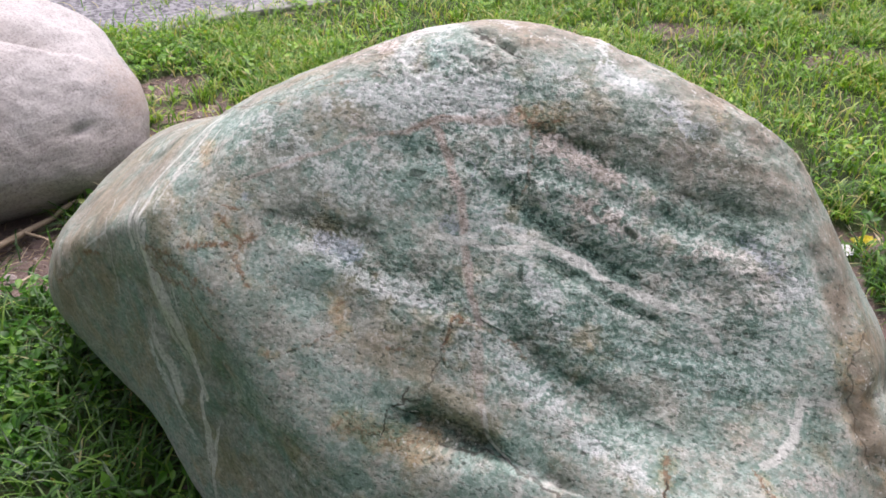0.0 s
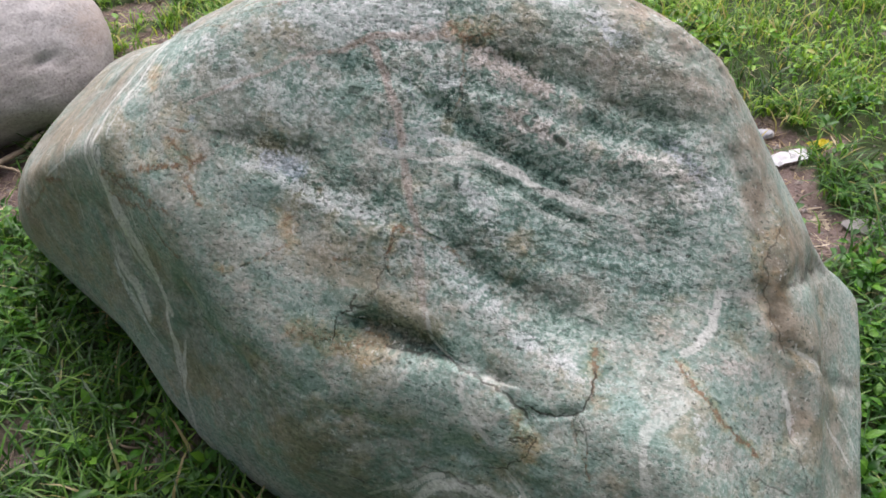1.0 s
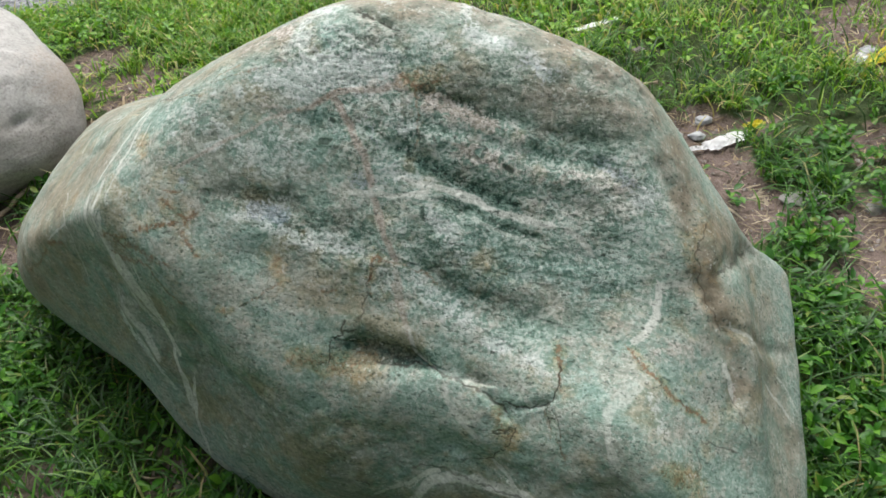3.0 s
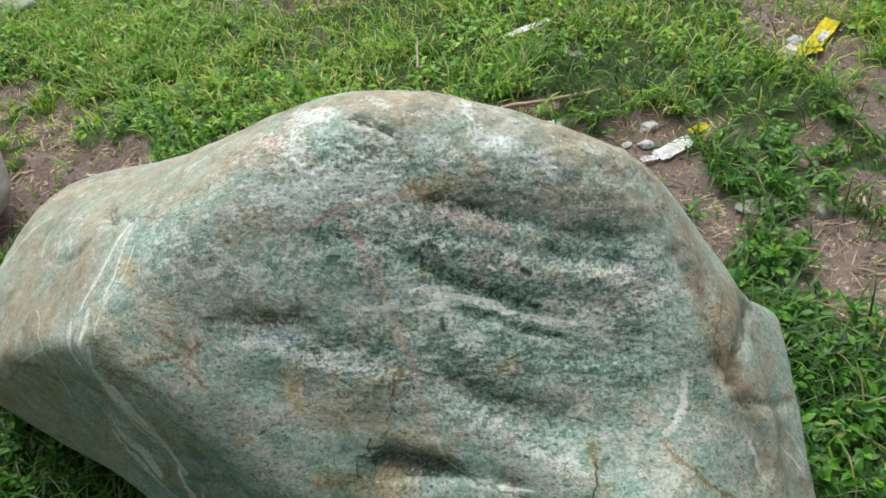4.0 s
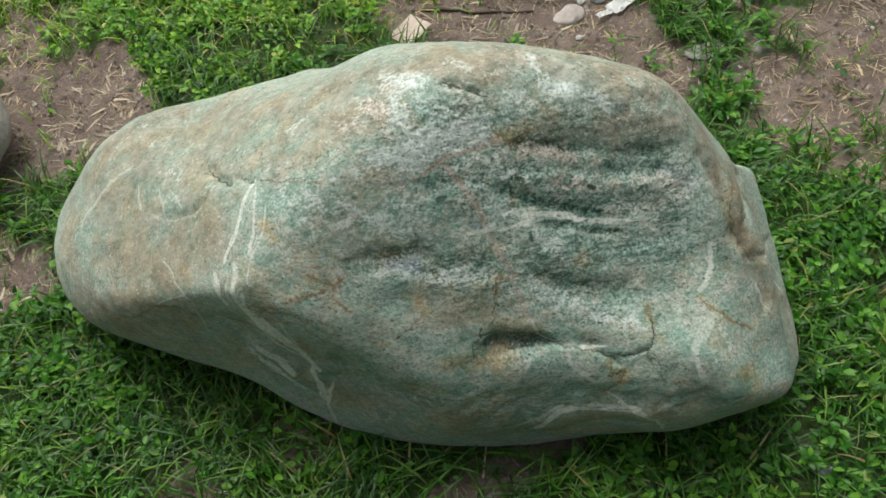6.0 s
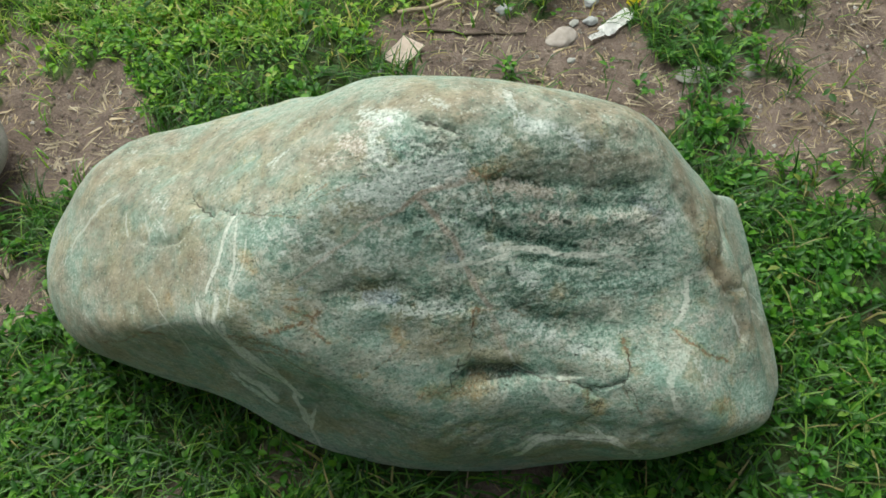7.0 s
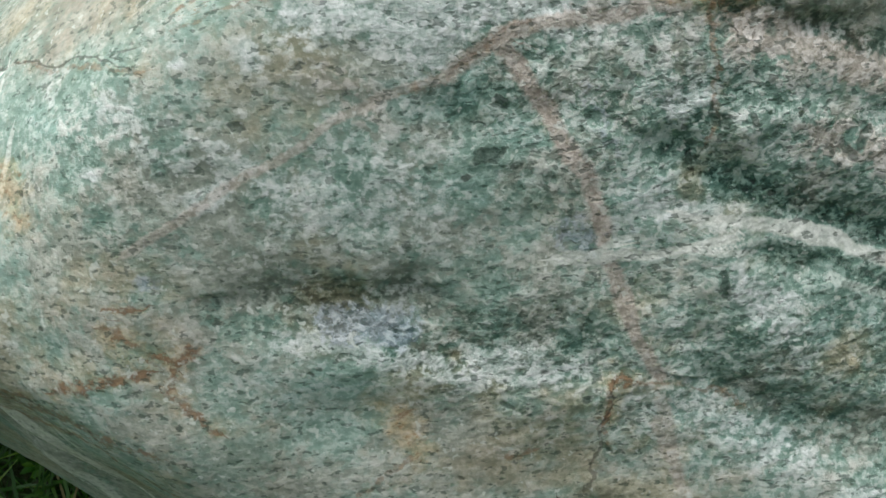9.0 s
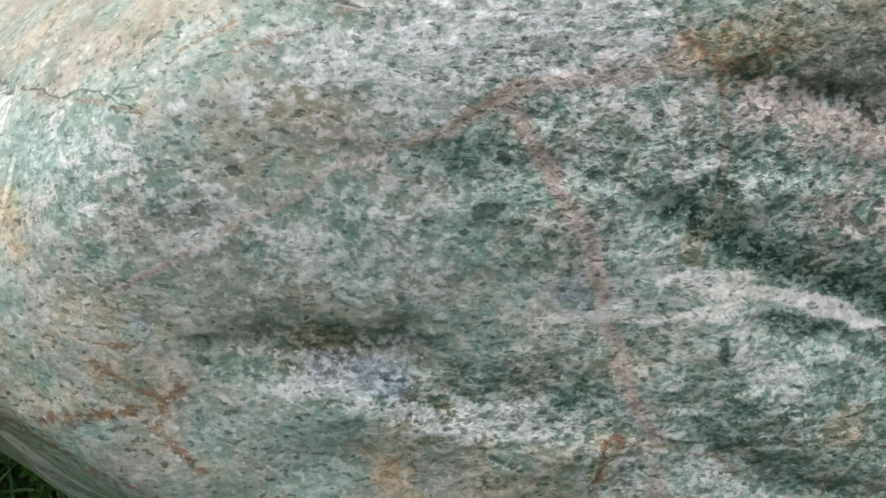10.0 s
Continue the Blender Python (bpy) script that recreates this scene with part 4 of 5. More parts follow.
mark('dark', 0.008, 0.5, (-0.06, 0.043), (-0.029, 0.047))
# the ledge hollow again, its shade painted deeper
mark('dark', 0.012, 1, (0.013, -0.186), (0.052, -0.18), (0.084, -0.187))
# the long low crease, with shade put into its colour
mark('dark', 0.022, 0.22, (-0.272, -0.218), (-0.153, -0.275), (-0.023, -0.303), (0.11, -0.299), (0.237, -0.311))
# a broad darkening at the lower right of the face
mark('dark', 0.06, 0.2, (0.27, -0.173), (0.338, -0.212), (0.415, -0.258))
# one wider stroke of painted shade over the ledge hollow
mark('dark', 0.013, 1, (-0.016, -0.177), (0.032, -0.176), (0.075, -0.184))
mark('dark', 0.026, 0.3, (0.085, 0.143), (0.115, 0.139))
# single dark crystals and pits
mark('spot', 0.00338, 0.8, (-0.198, 0.069), (-0.197, 0.069))
mark('spot', 0.0045, 1, (-0.076, 0.059), (-0.069, 0.059))
mark('spot', 0.003, 0.8, (-0.104, 0.053), (-0.103, 0.052))
mark('spot', 0.00338, 0.9, (-0.068, 0.086), (-0.065, 0.084))
mark('spot', 0.00262, 0.8, (-0.168, 0.097), (-0.164, 0.098))
mark('spot', 0.00375, 0.6, (-0.153, 0.108), (-0.148, 0.109))
mark('spot', 0.003, 0.8, (-0.013, -0.079), (-0.011, -0.08))
mark('spot', 0.00225, 0.7, (-0.229, 0.115), (-0.227, 0.116))
mark('spot', 0.00225, 0.7, (-0.279, 0.112), (-0.278, 0.112))
mark('spot', 0.00225, 0.7, (-0.189, 0.125), (-0.188, 0.125))
mark('spot', 0.003, 0.9, (0.048, 0.08), (0.055, 0.079))
mark('spot', 0.003, 1, (0.13, 0.067), (0.134, 0.074))
mark('spot', 0.00338, 0.9, (0.06, -0.005), (0.063, -0.015))
mark('spot', 0.00225, 0.9, (0.046, 0.085), (0.047, 0.083))
mark('spot', 0.00225, 0.9, (0.068, 0.081), (0.07, 0.077))
mark('spot', 0.00225, 0.8, (-0.117, 0.014), (-0.116, 0.011))
mark('spot', 0.00188, 0.8, (-0.17, -0.061), (-0.168, -0.062))
mark('spot', 0.00188, 0.8, (0.032, 0.074), (0.034, 0.073))
mark('spot', 0.00225, 0.8, (-0.218, -0.025), (-0.217, -0.026))
mark('spot', 0.00225, 0.9, (-0.249, -0.1), (-0.247, -0.099))
mark('spot', 0.00225, 0.9, (-0.164, -0.154), (-0.157, -0.15))
mark('spot', 0.00225, 0.8, (-0.063, -0.079), (-0.057, -0.081))
mark('spot', 0.0045, 0.9, (0.158, 0.058), (0.165, 0.055))
mark('spot', 0.00225, 0.9, (0.05, 0.078), (0.057, 0.076))
mark('spot', 0.00225, 0.8, (0.002, -0.113), (0.004, -0.117))
mark('spot', 0.00225, 0.6, (-0.199, 0.069), (-0.197, 0.068))
mark('spot', 0.003, 0.8, (0.119, 0.068), (0.127, 0.061))
# pale crystalline areas, and a few broad faint lightenings
mark('pale', 0.018, 0.9, (-0.163, 0.124), (-0.135, 0.127), (-0.118, 0.125), (-0.107, 0.115))
mark('pale', 0.017, 1, (-0.085, 0.142), (-0.075, 0.137))
mark('pale', 0.01, 0.8, (-0.105, 0.141), (-0.095, 0.136))
mark('pale', 0.014, 0.85, (-0.028, 0.14), (-0.034, 0.128))
mark('pale', 0.006, 0.9, (-0.192, 0.108), (-0.19, 0.102))
mark('pale', 0.004, 0.9, (-0.229, 0.103), (-0.228, 0.103))
mark('pale', 0.007, 0.8, (0.025, 0.084), (0.03, 0.082))
mark('pale', 0.015, 0.45, (0.009, 0.094), (0.039, 0.093))
mark('pale', 0.011, 0.35, (0.02, 0.033), (0.052, 0.034), (0.08, 0.027))
mark('pale', 0.012, 0.95, (0.072, -0.01), (0.096, -0.025))
mark('pale', 0.01, 0.7, (0.105, -0.039), (0.118, -0.054))
mark('pale', 0.008, 0.55, (-0.189, -0.042), (-0.162, -0.046), (-0.137, -0.051), (-0.118, -0.054), (-0.097, -0.063))
mark('pale', 0.013, 0.7, (-0.079, -0.06), (-0.052, -0.056), (-0.019, -0.063))
mark('pale', 0.005, 0.9, (-0.224, 0.032), (-0.212, 0.036))
mark('pale', 0.014, 0.4, (-0.308, 0.1), (-0.324, 0.082))
mark('pale', 0.0035, 0.9, (-0.285, 0.048), (-0.283, 0.047))
mark('pale', 0.014, 0.5, (0.016, -0.077), (0.052, -0.088), (0.089, -0.103), (0.127, -0.115))
mark('pale', 0.024, 0.35, (-0.175, 0.028), (-0.145, 0.032), (-0.115, 0.042))
mark('pale', 0.012, 0.4, (-0.208, 0.057), (-0.189, 0.04))
mark('pale', 0.005, 0.55, (-0.307, 0.194), (-0.273, 0.209))
mark('pale', 0.006, 0.5, (-0.433, 0.178), (-0.384, 0.172))
mark('pale', 0.007, 0.6, (-0.659, 0.278), (-0.639, 0.277))
mark('pale', 0.005, 0.7, (-0.456, 0.121), (-0.442, 0.122))
mark('pale', 0.014, 0.45, (-0.558, 0.167), (-0.523, 0.149))
mark('pale', 0.018, 0.35, (-0.577, 0.129), (-0.517, 0.093))
mark('pale', 0.01, 0.5, (-0.611, 0.234), (-0.596, 0.227))
mark('pale', 0.012, 0.6, (-0.125, 0.209), (-0.116, 0.182))
mark('pale', 0.014, 0.55, (-0.149, 0.259), (-0.085, 0.224))
mark('pale', 0.014, 0.85, (-0.101, 0.135), (-0.078, 0.132))
mark('pale', 0.013, 0.65, (-0.043, 0.164), (-0.034, 0.148))
mark('pale', 0.014, 0.9, (0.098, 0.212), (0.124, 0.2))
mark('pale', 0.007, 1, (0.134, 0.203), (0.144, 0.203))
mark('pale', 0.012, 0.7, (0.165, 0.194), (0.199, 0.174))
mark('pale', 0.013, 0.6, (0.081, 0.264), (0.088, 0.232))
mark('pale', 0.009, 1, (0.159, -0.146), (0.172, -0.148))
mark('pale', 0.016, 0.35, (0.081, -0.105), (0.125, -0.128))
mark('pale', 0.014, 0.3, (0.202, -0.16), (0.237, -0.172))
mark('pale', 0.014, 0.9, (0.322, 0.046), (0.337, 0.058))
mark('pale', 0.011, 0.6, (0.284, 0.084), (0.296, 0.079))
mark('pale', 0.022, 0.2, (0.352, -0.148), (0.394, -0.128))
mark('pale', 0.01, 0.5, (0.36, -0.182), (0.375, -0.217))
mark('pale', 0.014, 0.5, (-0.038, 0.262), (-0.01, 0.24))
mark('pale', 0.01, 0.6, (0.045, 0.199), (0.074, 0.19))
mark('pale', 0.01, 0.5, (-0.787, 0.086), (-0.812, 0.069))
mark('pale', 0.018, 0.35, (-0.329, -0.055), (-0.366, -0.036))
mark('pale', 0.012, 0.4, (-0.222, -0.31), (-0.17, -0.306))
mark('pale', 0.012, 0.45, (0.207, -0.155), (0.24, -0.172))
mark('pale', 0.008, 0.8, (0.154, -0.145), (0.177, -0.149))
mark('pale', 0.022, 0.42, (-0.133, 0.179), (-0.093, 0.146), (-0.033, 0.155))
mark('pale', 0.016, 0.55, (-0.139, 0.234), (-0.084, 0.236))
mark('pale', 0.018, 0.6, (-0.078, 0.161), (-0.035, 0.152), (0.001, 0.154))
mark('pale', 0.018, 0.7, (-0.04, 0.138), (-0.007, 0.145))
mark('pale', 0.016, 0.5, (0.0, 0.037), (0.047, 0.033))
mark('pale', 0.018, 0.35, (-0.094, 0.204), (-0.045, 0.184), (0.005, 0.167))
mark('pale', 0.016, 0.5, (-0.265, 0.083), (-0.238, 0.058))
# two broad faint lightenings on the left of the face
mark('pale', 0.05, 0.26, (-0.268, 0.061), (-0.176, 0.074), (-0.107, 0.032))
mark('pale', 0.04, 0.25, (-0.229, -0.073), (-0.12, -0.068))
mark('pale', 0.008, 0.3, (0.103, -0.204), (0.134, -0.223))
mark('pale', 0.022, 0.35, (0.015, 0.125), (0.045, 0.115))
# lightens the left of the face, painted in for light it lacks
mark('pale', 0.06, 0.2, (-0.202, 0.0), (-0.089, 0.052), (-0.111, -0.042))
# a broad faint lightening of the upper bulge
mark('pale', 0.04, 0.22, (0.167, 0.15), (0.254, 0.138))
# pinkish granular bands
mark('cream', 0.015, 0.65, (0.067, 0.124), (0.095, 0.12), (0.126, 0.113))
mark('cream', 0.011, 0.55, (0.093, 0.074), (0.122, 0.072), (0.145, 0.066))
mark('cream', 0.012, 0.6, (0.057, 0.116), (0.098, 0.111), (0.144, 0.104), (0.177, 0.1))
mark('cream', 0.012, 0.5, (0.111, 0.066), (0.166, 0.054), (0.206, 0.054), (0.247, 0.063))
mark('cream', 0.012, 0.8, (-0.173, 0.21), (-0.146, 0.199))
mark('cream', 0.009, 0.7, (-0.131, 0.227), (-0.147, 0.226))
mark('cream', 0.014, 0.5, (-0.027, 0.137), (0.01, 0.138))
mark('cream', 0.018, 0.35, (-0.292, 0.068), (-0.263, 0.062))
mark('cream', 0.013, 0.5, (-0.131, 0.079), (-0.153, 0.098))
mark('cream', 0.018, 0.45, (0.36, -0.124), (0.4, -0.12))
mark('cream', 0.012, 0.4, (-0.034, -0.085), (-0.017, -0.089))
mark('cream', 0.012, 0.4, (-0.079, -0.121), (-0.03, -0.11))
mark('cream', 0.006, 0.9, (0.457, -0.146), (0.463, -0.162))
mark('cream', 0.02, 0.5, (-0.212, 0.185), (-0.163, 0.191))
mark('cream', 0.014, 0.5, (0.013, 0.14), (0.038, 0.128), (0.059, 0.124))
# weathered tan rind
mark('tan', 0.036, 0.85, (-0.739, 0.226), (-0.626, 0.29), (-0.462, 0.271), (-0.277, 0.252), (-0.166, 0.265), (-0.045, 0.269), (0.067, 0.267), (0.179, 0.236), (0.263, 0.227))
mark('tan', 0.032, 0.8, (-0.319, 0.14), (-0.247, 0.174), (-0.196, 0.189), (-0.147, 0.192))
mark('tan', 0.045, 0.8, (-0.836, 0.071), (-0.803, -0.035), (-0.744, -0.078))
mark('tan', 0.06, 0.8, (-0.665, 0.033), (-0.541, 0.012), (-0.466, 0.055))
mark('tan', 0.034, 0.8, (-0.718, 0.137), (-0.7, 0.124))
mark('tan', 0.017, 0.85, (0.372, 0.088), (0.385, 0.03), (0.402, -0.028), (0.431, -0.081), (0.472, -0.146))
mark('tan', 0.02, 0.35, (0.488, 0.077), (0.515, 0.008), (0.457, -0.058))
mark('tan', 0.022, 0.6, (0.554, -0.181), (0.54, -0.252))
mark('tan', 0.018, 0.9, (0.248, 0.191), (0.302, 0.225))
mark('tan', 0.024, 0.55, (-0.032, 0.243), (0.026, 0.228), (0.002, 0.216))
mark('tan', 0.03, 0.55, (0.102, 0.16), (0.21, 0.161), (0.29, 0.142))
mark('tan', 0.024, 0.35, (-0.251, -0.107), (-0.207, -0.124))
mark('tan', 0.022, 0.4, (-0.079, -0.121), (-0.024, -0.135))
mark('tan', 0.016, 0.35, (0.202, -0.084), (0.252, -0.097))
mark('tan', 0.03, 0.5, (-0.554, -0.106), (-0.688, -0.102), (-0.79, -0.078))
mark('tan', 0.016, 0.9, (0.427, 0.04), (0.454, 0.088), (0.465, 0.07))
mark('tan', 0.05, 0.7, (-0.605, 0.178), (-0.512, 0.191), (-0.427, 0.192))
mark('tan', 0.04, 0.6, (-0.683, -0.04), (-0.57, -0.047))
mark('tan', 0.014, 0.8, (0.301, 0.197), (0.33, 0.152), (0.361, 0.112))
mark('tan', 0.026, 0.5, (0.209, 0.153), (0.292, 0.158))
mark('tan', 0.04, 0.6, (-0.84, 0.183), (-0.641, 0.216))
mark('tan', 0.022, 0.75, (0.481, -0.047), (0.516, -0.111), (0.535, -0.188))
mark('tan', 0.022, 0.9, (0.365, 0.101), (0.4, 0.063), (0.436, 0.04))
mark('tan', 0.018, 0.9, (0.396, 0.026), (0.417, -0.02), (0.437, -0.065))
mark('tan', 0.016, 0.9, (0.214, 0.215), (0.272, 0.202), (0.326, 0.183), (0.362, 0.13))
# coarse granular middle
mark('grain', 0.05, 0.95, (-0.039, 0.096), (0.05, 0.078), (0.166, 0.054), (0.288, 0.044))
mark('grain', 0.042, 0.6, (-0.126, 0.178), (-0.016, 0.182))
mark('grain', 0.036, 0.6, (0.057, 0.163), (0.249, 0.151))
mark('grain', 0.046, 0.6, (-0.039, -0.044), (0.121, -0.051), (0.287, -0.043))
mark('grain', 0.034, 0.5, (-0.292, 0.064), (-0.272, 0.036))
mark('grain', 0.02, 0.6, (-0.162, -0.032), (-0.072, -0.057))
mark('grain', 0.026, 0.45, (0.036, -0.1), (0.198, -0.15))
# smooth water-worn skin; its darker tone stands in for shade
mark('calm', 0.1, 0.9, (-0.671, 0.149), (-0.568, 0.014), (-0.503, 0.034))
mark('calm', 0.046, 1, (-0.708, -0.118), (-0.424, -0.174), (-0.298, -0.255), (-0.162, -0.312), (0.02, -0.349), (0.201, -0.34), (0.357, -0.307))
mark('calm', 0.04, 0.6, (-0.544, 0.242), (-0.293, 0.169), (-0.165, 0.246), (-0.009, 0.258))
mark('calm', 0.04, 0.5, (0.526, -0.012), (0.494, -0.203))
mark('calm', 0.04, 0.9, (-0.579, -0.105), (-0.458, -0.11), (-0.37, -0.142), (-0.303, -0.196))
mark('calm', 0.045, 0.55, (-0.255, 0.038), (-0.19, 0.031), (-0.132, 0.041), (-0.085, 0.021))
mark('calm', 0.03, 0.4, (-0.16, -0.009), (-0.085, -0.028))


def stroke_distance(q, points):
    """Distance to the stroke, and on which side of it (plus: to the left of its way)."""
    best, sign = np.full(len(q), 9.0), np.ones(len(q))
    for a, b in zip(points[:-1], points[1:]):
        a, b = np.array(a), np.array(b)
        d = b - a
        t = np.clip(((q - a) @ d) / max(d @ d, 1e-9), 0, 1)
        off = q - a - t[:, None] * d
        far = np.hypot(*off.T)
        sign = np.where(far < best, np.where(d[0] * off[:, 1] - d[1] * off[:, 0] < 0, -1.0, 1.0), sign)
        best = np.minimum(best, far)
    return best, sign


def build_boulder():
    rows, count = 540, 960
    origin, pole = np.array((-0.05, 0.85, 0.28)), (0.10, -0.20, 0.28)
    even = np.linspace(1e-3, np.pi - 1e-3, 400)
    ways = rings(pole, even, count)
    r = surface(boulder_field, origin, ways.reshape(-1, 3), 1.4).reshape(400, count)
    r = ease(r, even, 0.006)
    # space the rings evenly along the stone itself, closer on the face than underneath
    p = origin + r[..., None] * ways
    seg = np.linalg.norm(np.diff(p, axis=0), axis=2)
    seg *= 0.30 + 0.70 * smooth(-0.5, -0.1, (ring_normals(p) * np.sign((ring_normals(p) * ways).sum()) @ FACE_N)[:-1])
    run = np.concatenate([np.zeros((1, count)), np.cumsum(seg, 0)])
    run = np.stack([run[:, c] / run[-1, c] for c in range(count)], 1)
    run = np.real(np.fft.ifft(np.fft.fft(run, axis=1) * np.exp(-0.5 * (np.fft.fftfreq(count, 1 / count) / 40.0) ** 2), axis=1))
    want = np.linspace(0, 1, rows)
    at = np.stack([np.interp(want, run[:, c], np.arange(400.0)) for c in range(count)], 1)
    k = np.clip(np.floor(at).astype(int), 0, 398)
    f = at - k
    col = np.arange(count)[None]
    a, b, c, d = (r[np.clip(k + o, 0, 399), col] for o in (-1, 0, 1, 2))
    r = b + 0.5 * f * (c - a + f * (2 * a - 5 * b + 4 * c - d + f * (3 * (b - c) + d - a)))
    theta = even[0] + (even[1] - even[0]) * at
    ph = np.linspace(0, 2 * np.pi, count, endpoint=False)[None, :, None]
    n = Vector(pole).normalized()
    u = Vector((0, 0, 1)).cross(n).normalized()
    n, u, v = np.array(n), np.array(u), np.array(n.cross(u))
    ways = np.cos(theta)[..., None] * n + np.sin(theta)[..., None] * (np.cos(ph) * u + np.sin(ph) * v)
    p = origin + r[..., None] * ways
    n = ring_normals(p)
    if (n * ways).sum() < 0:
        n = -n
    flat, fn = p.reshape(-1, 3), n.reshape(-1, 3)
    rel = flat - FACE_O
    q = np.stack([rel @ FACE_U, rel @ FACE_V], 1)
    # strokes waver a little
    waver = np.stack([fbm(flat, 22.0, 3, 41), fbm(flat, 22.0, 3, 47)], 1) * 0.004
    qw = q + waver
    qj = qw + np.stack([fbm(flat, 95.0, 3, 51), fbm(flat, 95.0, 3, 57)], 1) * 0.0026
    facing = smooth(-0.65, -0.40, fn @ FACE_N)
    lift = np.zeros(len(q))
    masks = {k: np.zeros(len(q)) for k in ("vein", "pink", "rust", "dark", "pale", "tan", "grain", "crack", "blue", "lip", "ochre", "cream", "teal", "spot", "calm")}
    lines = {k: np.full(len(q), 8.0) for k in ("vein", "pink", "rust", "crack")}
    for kind, width, amount, points in MARKS:
        reach = 4.5 * width + 0.03
        lo, hi = np.min(points, 0) - reach, np.max(points, 0) + reach
        sel = np.nonzero(((qw > lo) & (qw < hi)).all(1) & (facing > 0))[0]
        d, sign = stroke_distance((qj if kind in ("rust", "crack") or (kind == "dent" and width < 0.009) else qw)[sel], points)
        if kind == "dent":
            lift[sel] += amount * np.exp(-(d / width) ** 2 * 0.7) * facing[sel]
            continue
        if kind == "groove":
            # undercut: a steep wall above the line, a gentle slope below it
            uneven = np.clip(0.95 + 0.55 * fbm(flat[sel], 26.0, 3, 65), 0.3, 1.5)
            lift[sel] += amount * uneven * np.exp(-(d / (np.where(sign > 0, 0.80, 1.35) * width)) ** 2 * 0.7) * facing[sel]
            continue
        if kind == "spot":
            lift[sel] -= 0.14 * width * np.exp(-(d / width) ** 2 * 1.5) * facing[sel]
        if kind == "ledge":
            # a step: hollow above the line, crisp edge below it
            lift[sel] += amount * np.exp(-(d / np.where(sign > 0, width, 0.0035)) ** 2) * facing[sel]
            continue
        if kind in lines and width < 0.006:
            old = lines[kind][sel]
            closer = d / width < np.abs(old)
            lines[kind][sel] = np.where(closer, sign * d / width, old)
            far = max(4.5 * width, 0.011)
            masks[kind][sel] = np.maximum(masks[kind][sel], amount * (1 - smooth(0.45, 1.0, d / far)))
            if kind == "rust":
                masks["ochre"][sel] = np.maximum(masks["ochre"][sel], 0.55 * amount * np.exp(-(d / max(3 * width, 0.008)) ** 2))
            continue
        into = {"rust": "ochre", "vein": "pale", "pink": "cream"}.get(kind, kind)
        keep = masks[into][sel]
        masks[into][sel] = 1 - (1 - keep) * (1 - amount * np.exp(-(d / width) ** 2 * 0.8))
    for k in masks:
        masks[k] *= facing
    # natural unevenness: broad swells, then lineation along the face, then small lumps
    streak = np.stack([q[:, 0] * 0.4, q[:, 1], rel @ FACE_N], 1)
    lift += 0.003 * fbm(flat, 9.0, 3, 21) + 0.0013 * fbm(streak, 40.0, 3, 31) * (0.4 + masks["grain"])
    lift += (0.0005 * (0.3 + masks["grain"]) + 0.0011 * masks["lip"]) * fbm(flat, 130.0, 2, 61)
    flat = flat + fn * lift[:, None]
    base = np.array((0.0, 0.9, 0.0))
    me = mesh_from("boulder", flat - base, ring_faces(rows, count), STONE)
    del masks["lip"]
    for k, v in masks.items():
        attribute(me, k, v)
    for k, v in lines.items():
        attribute(me, k + "_side", v)
    attribute(me, "face", np.stack([q[:, 0], q[:, 1], rel @ FACE_N], 1))
    ob = new("boulder", me)
    ob.location = base
    return tagged(ob, "large weathered green jade boulder with white veins and rust stains", "boulder")


build_boulder()


def build_second_boulder():
    rows, count = 170, 260
    thetas = np.linspace(1e-3, np.pi - 1e-3, rows)
    ways = rings((0.3, -0.6, 0.75), thetas, count)
    origin = np.array((-1.28, 1.98, 0.2))
    r = surface(lambda p: lobe(p, origin, SECOND, 9.0), origin, ways.reshape(-1, 3), 1.2).reshape(rows, count)
    p = origin + r[..., None] * ways
    n = ring_normals(p)
    if (n * ways).sum() < 0:
        n = -n
    flat, fn = p.reshape(-1, 3), n.reshape(-1, 3)
    lift = 0.010 * fbm(flat, 5.0, 4, 71) + 0.0012 * fbm(flat, 60.0, 3, 77)
    # a long hollow near the top and a small pit on the side
    along, over = 0.83 * (flat[:, 0] + 0.96) + 0.56 * (flat[:, 1] - 1.91), 0.83 * (flat[:, 1] - 1.91) - 0.56 * (flat[:, 0] + 0.96)
    lift -= 0.034 * np.exp(-((along / 0.085) ** 2 + (over / np.where(over < 0, 0.020, 0.050)) ** 2)) * (fn[:, 2] > 0)
    lift -= 0.012 * np.exp(-((flat - np.array((-0.834, 1.78, 0.185))) ** 2 / np.array((0.03, 0.03, 0.010)) ** 2).sum(1))
    flat = flat + fn * lift[:, None]
    base = np.array((-1.28, 1.98, 0.0))
    me = mesh_from("boulder", flat - base, ring_faces(rows, count), GREY)
    attribute(me, "tan", 0.8 * smooth(-0.95, -0.75, flat[:, 0]) * smooth(0.05, 0.2, flat[:, 2]) * smooth(1.7, 1.95, flat[:, 1]))
    ob = new("boulder", me)
    ob.location = base
    return tagged(ob, "smooth pinkish grey boulder beside the green one", "boulder")


build_second_boulder()

# ---- plants: what nobody could count ----
rng = np.random.default_rng(7)


def under_rock(x, y):
    p = np.stack([x, y, np.full_like(x, 0.02)], 1)
    a = boulder_field(p) < 1.02
    return a | (lobe(p, (-1.28, 1.98, 0.2), SECOND, 9.0) < 1.02)


def scatter(count, x0, x1, y0, y1, density):
    """Random places, thinned by a density from 0 to 1."""
    x, y = rng.uniform(x0, x1, count), rng.uniform(y0, y1, count)
    keep = (rng.uniform(0, 1, count) < density(x, y)) & ~under_rock(x, y)
    return x[keep], y[keep]


def grass_density(x, y):
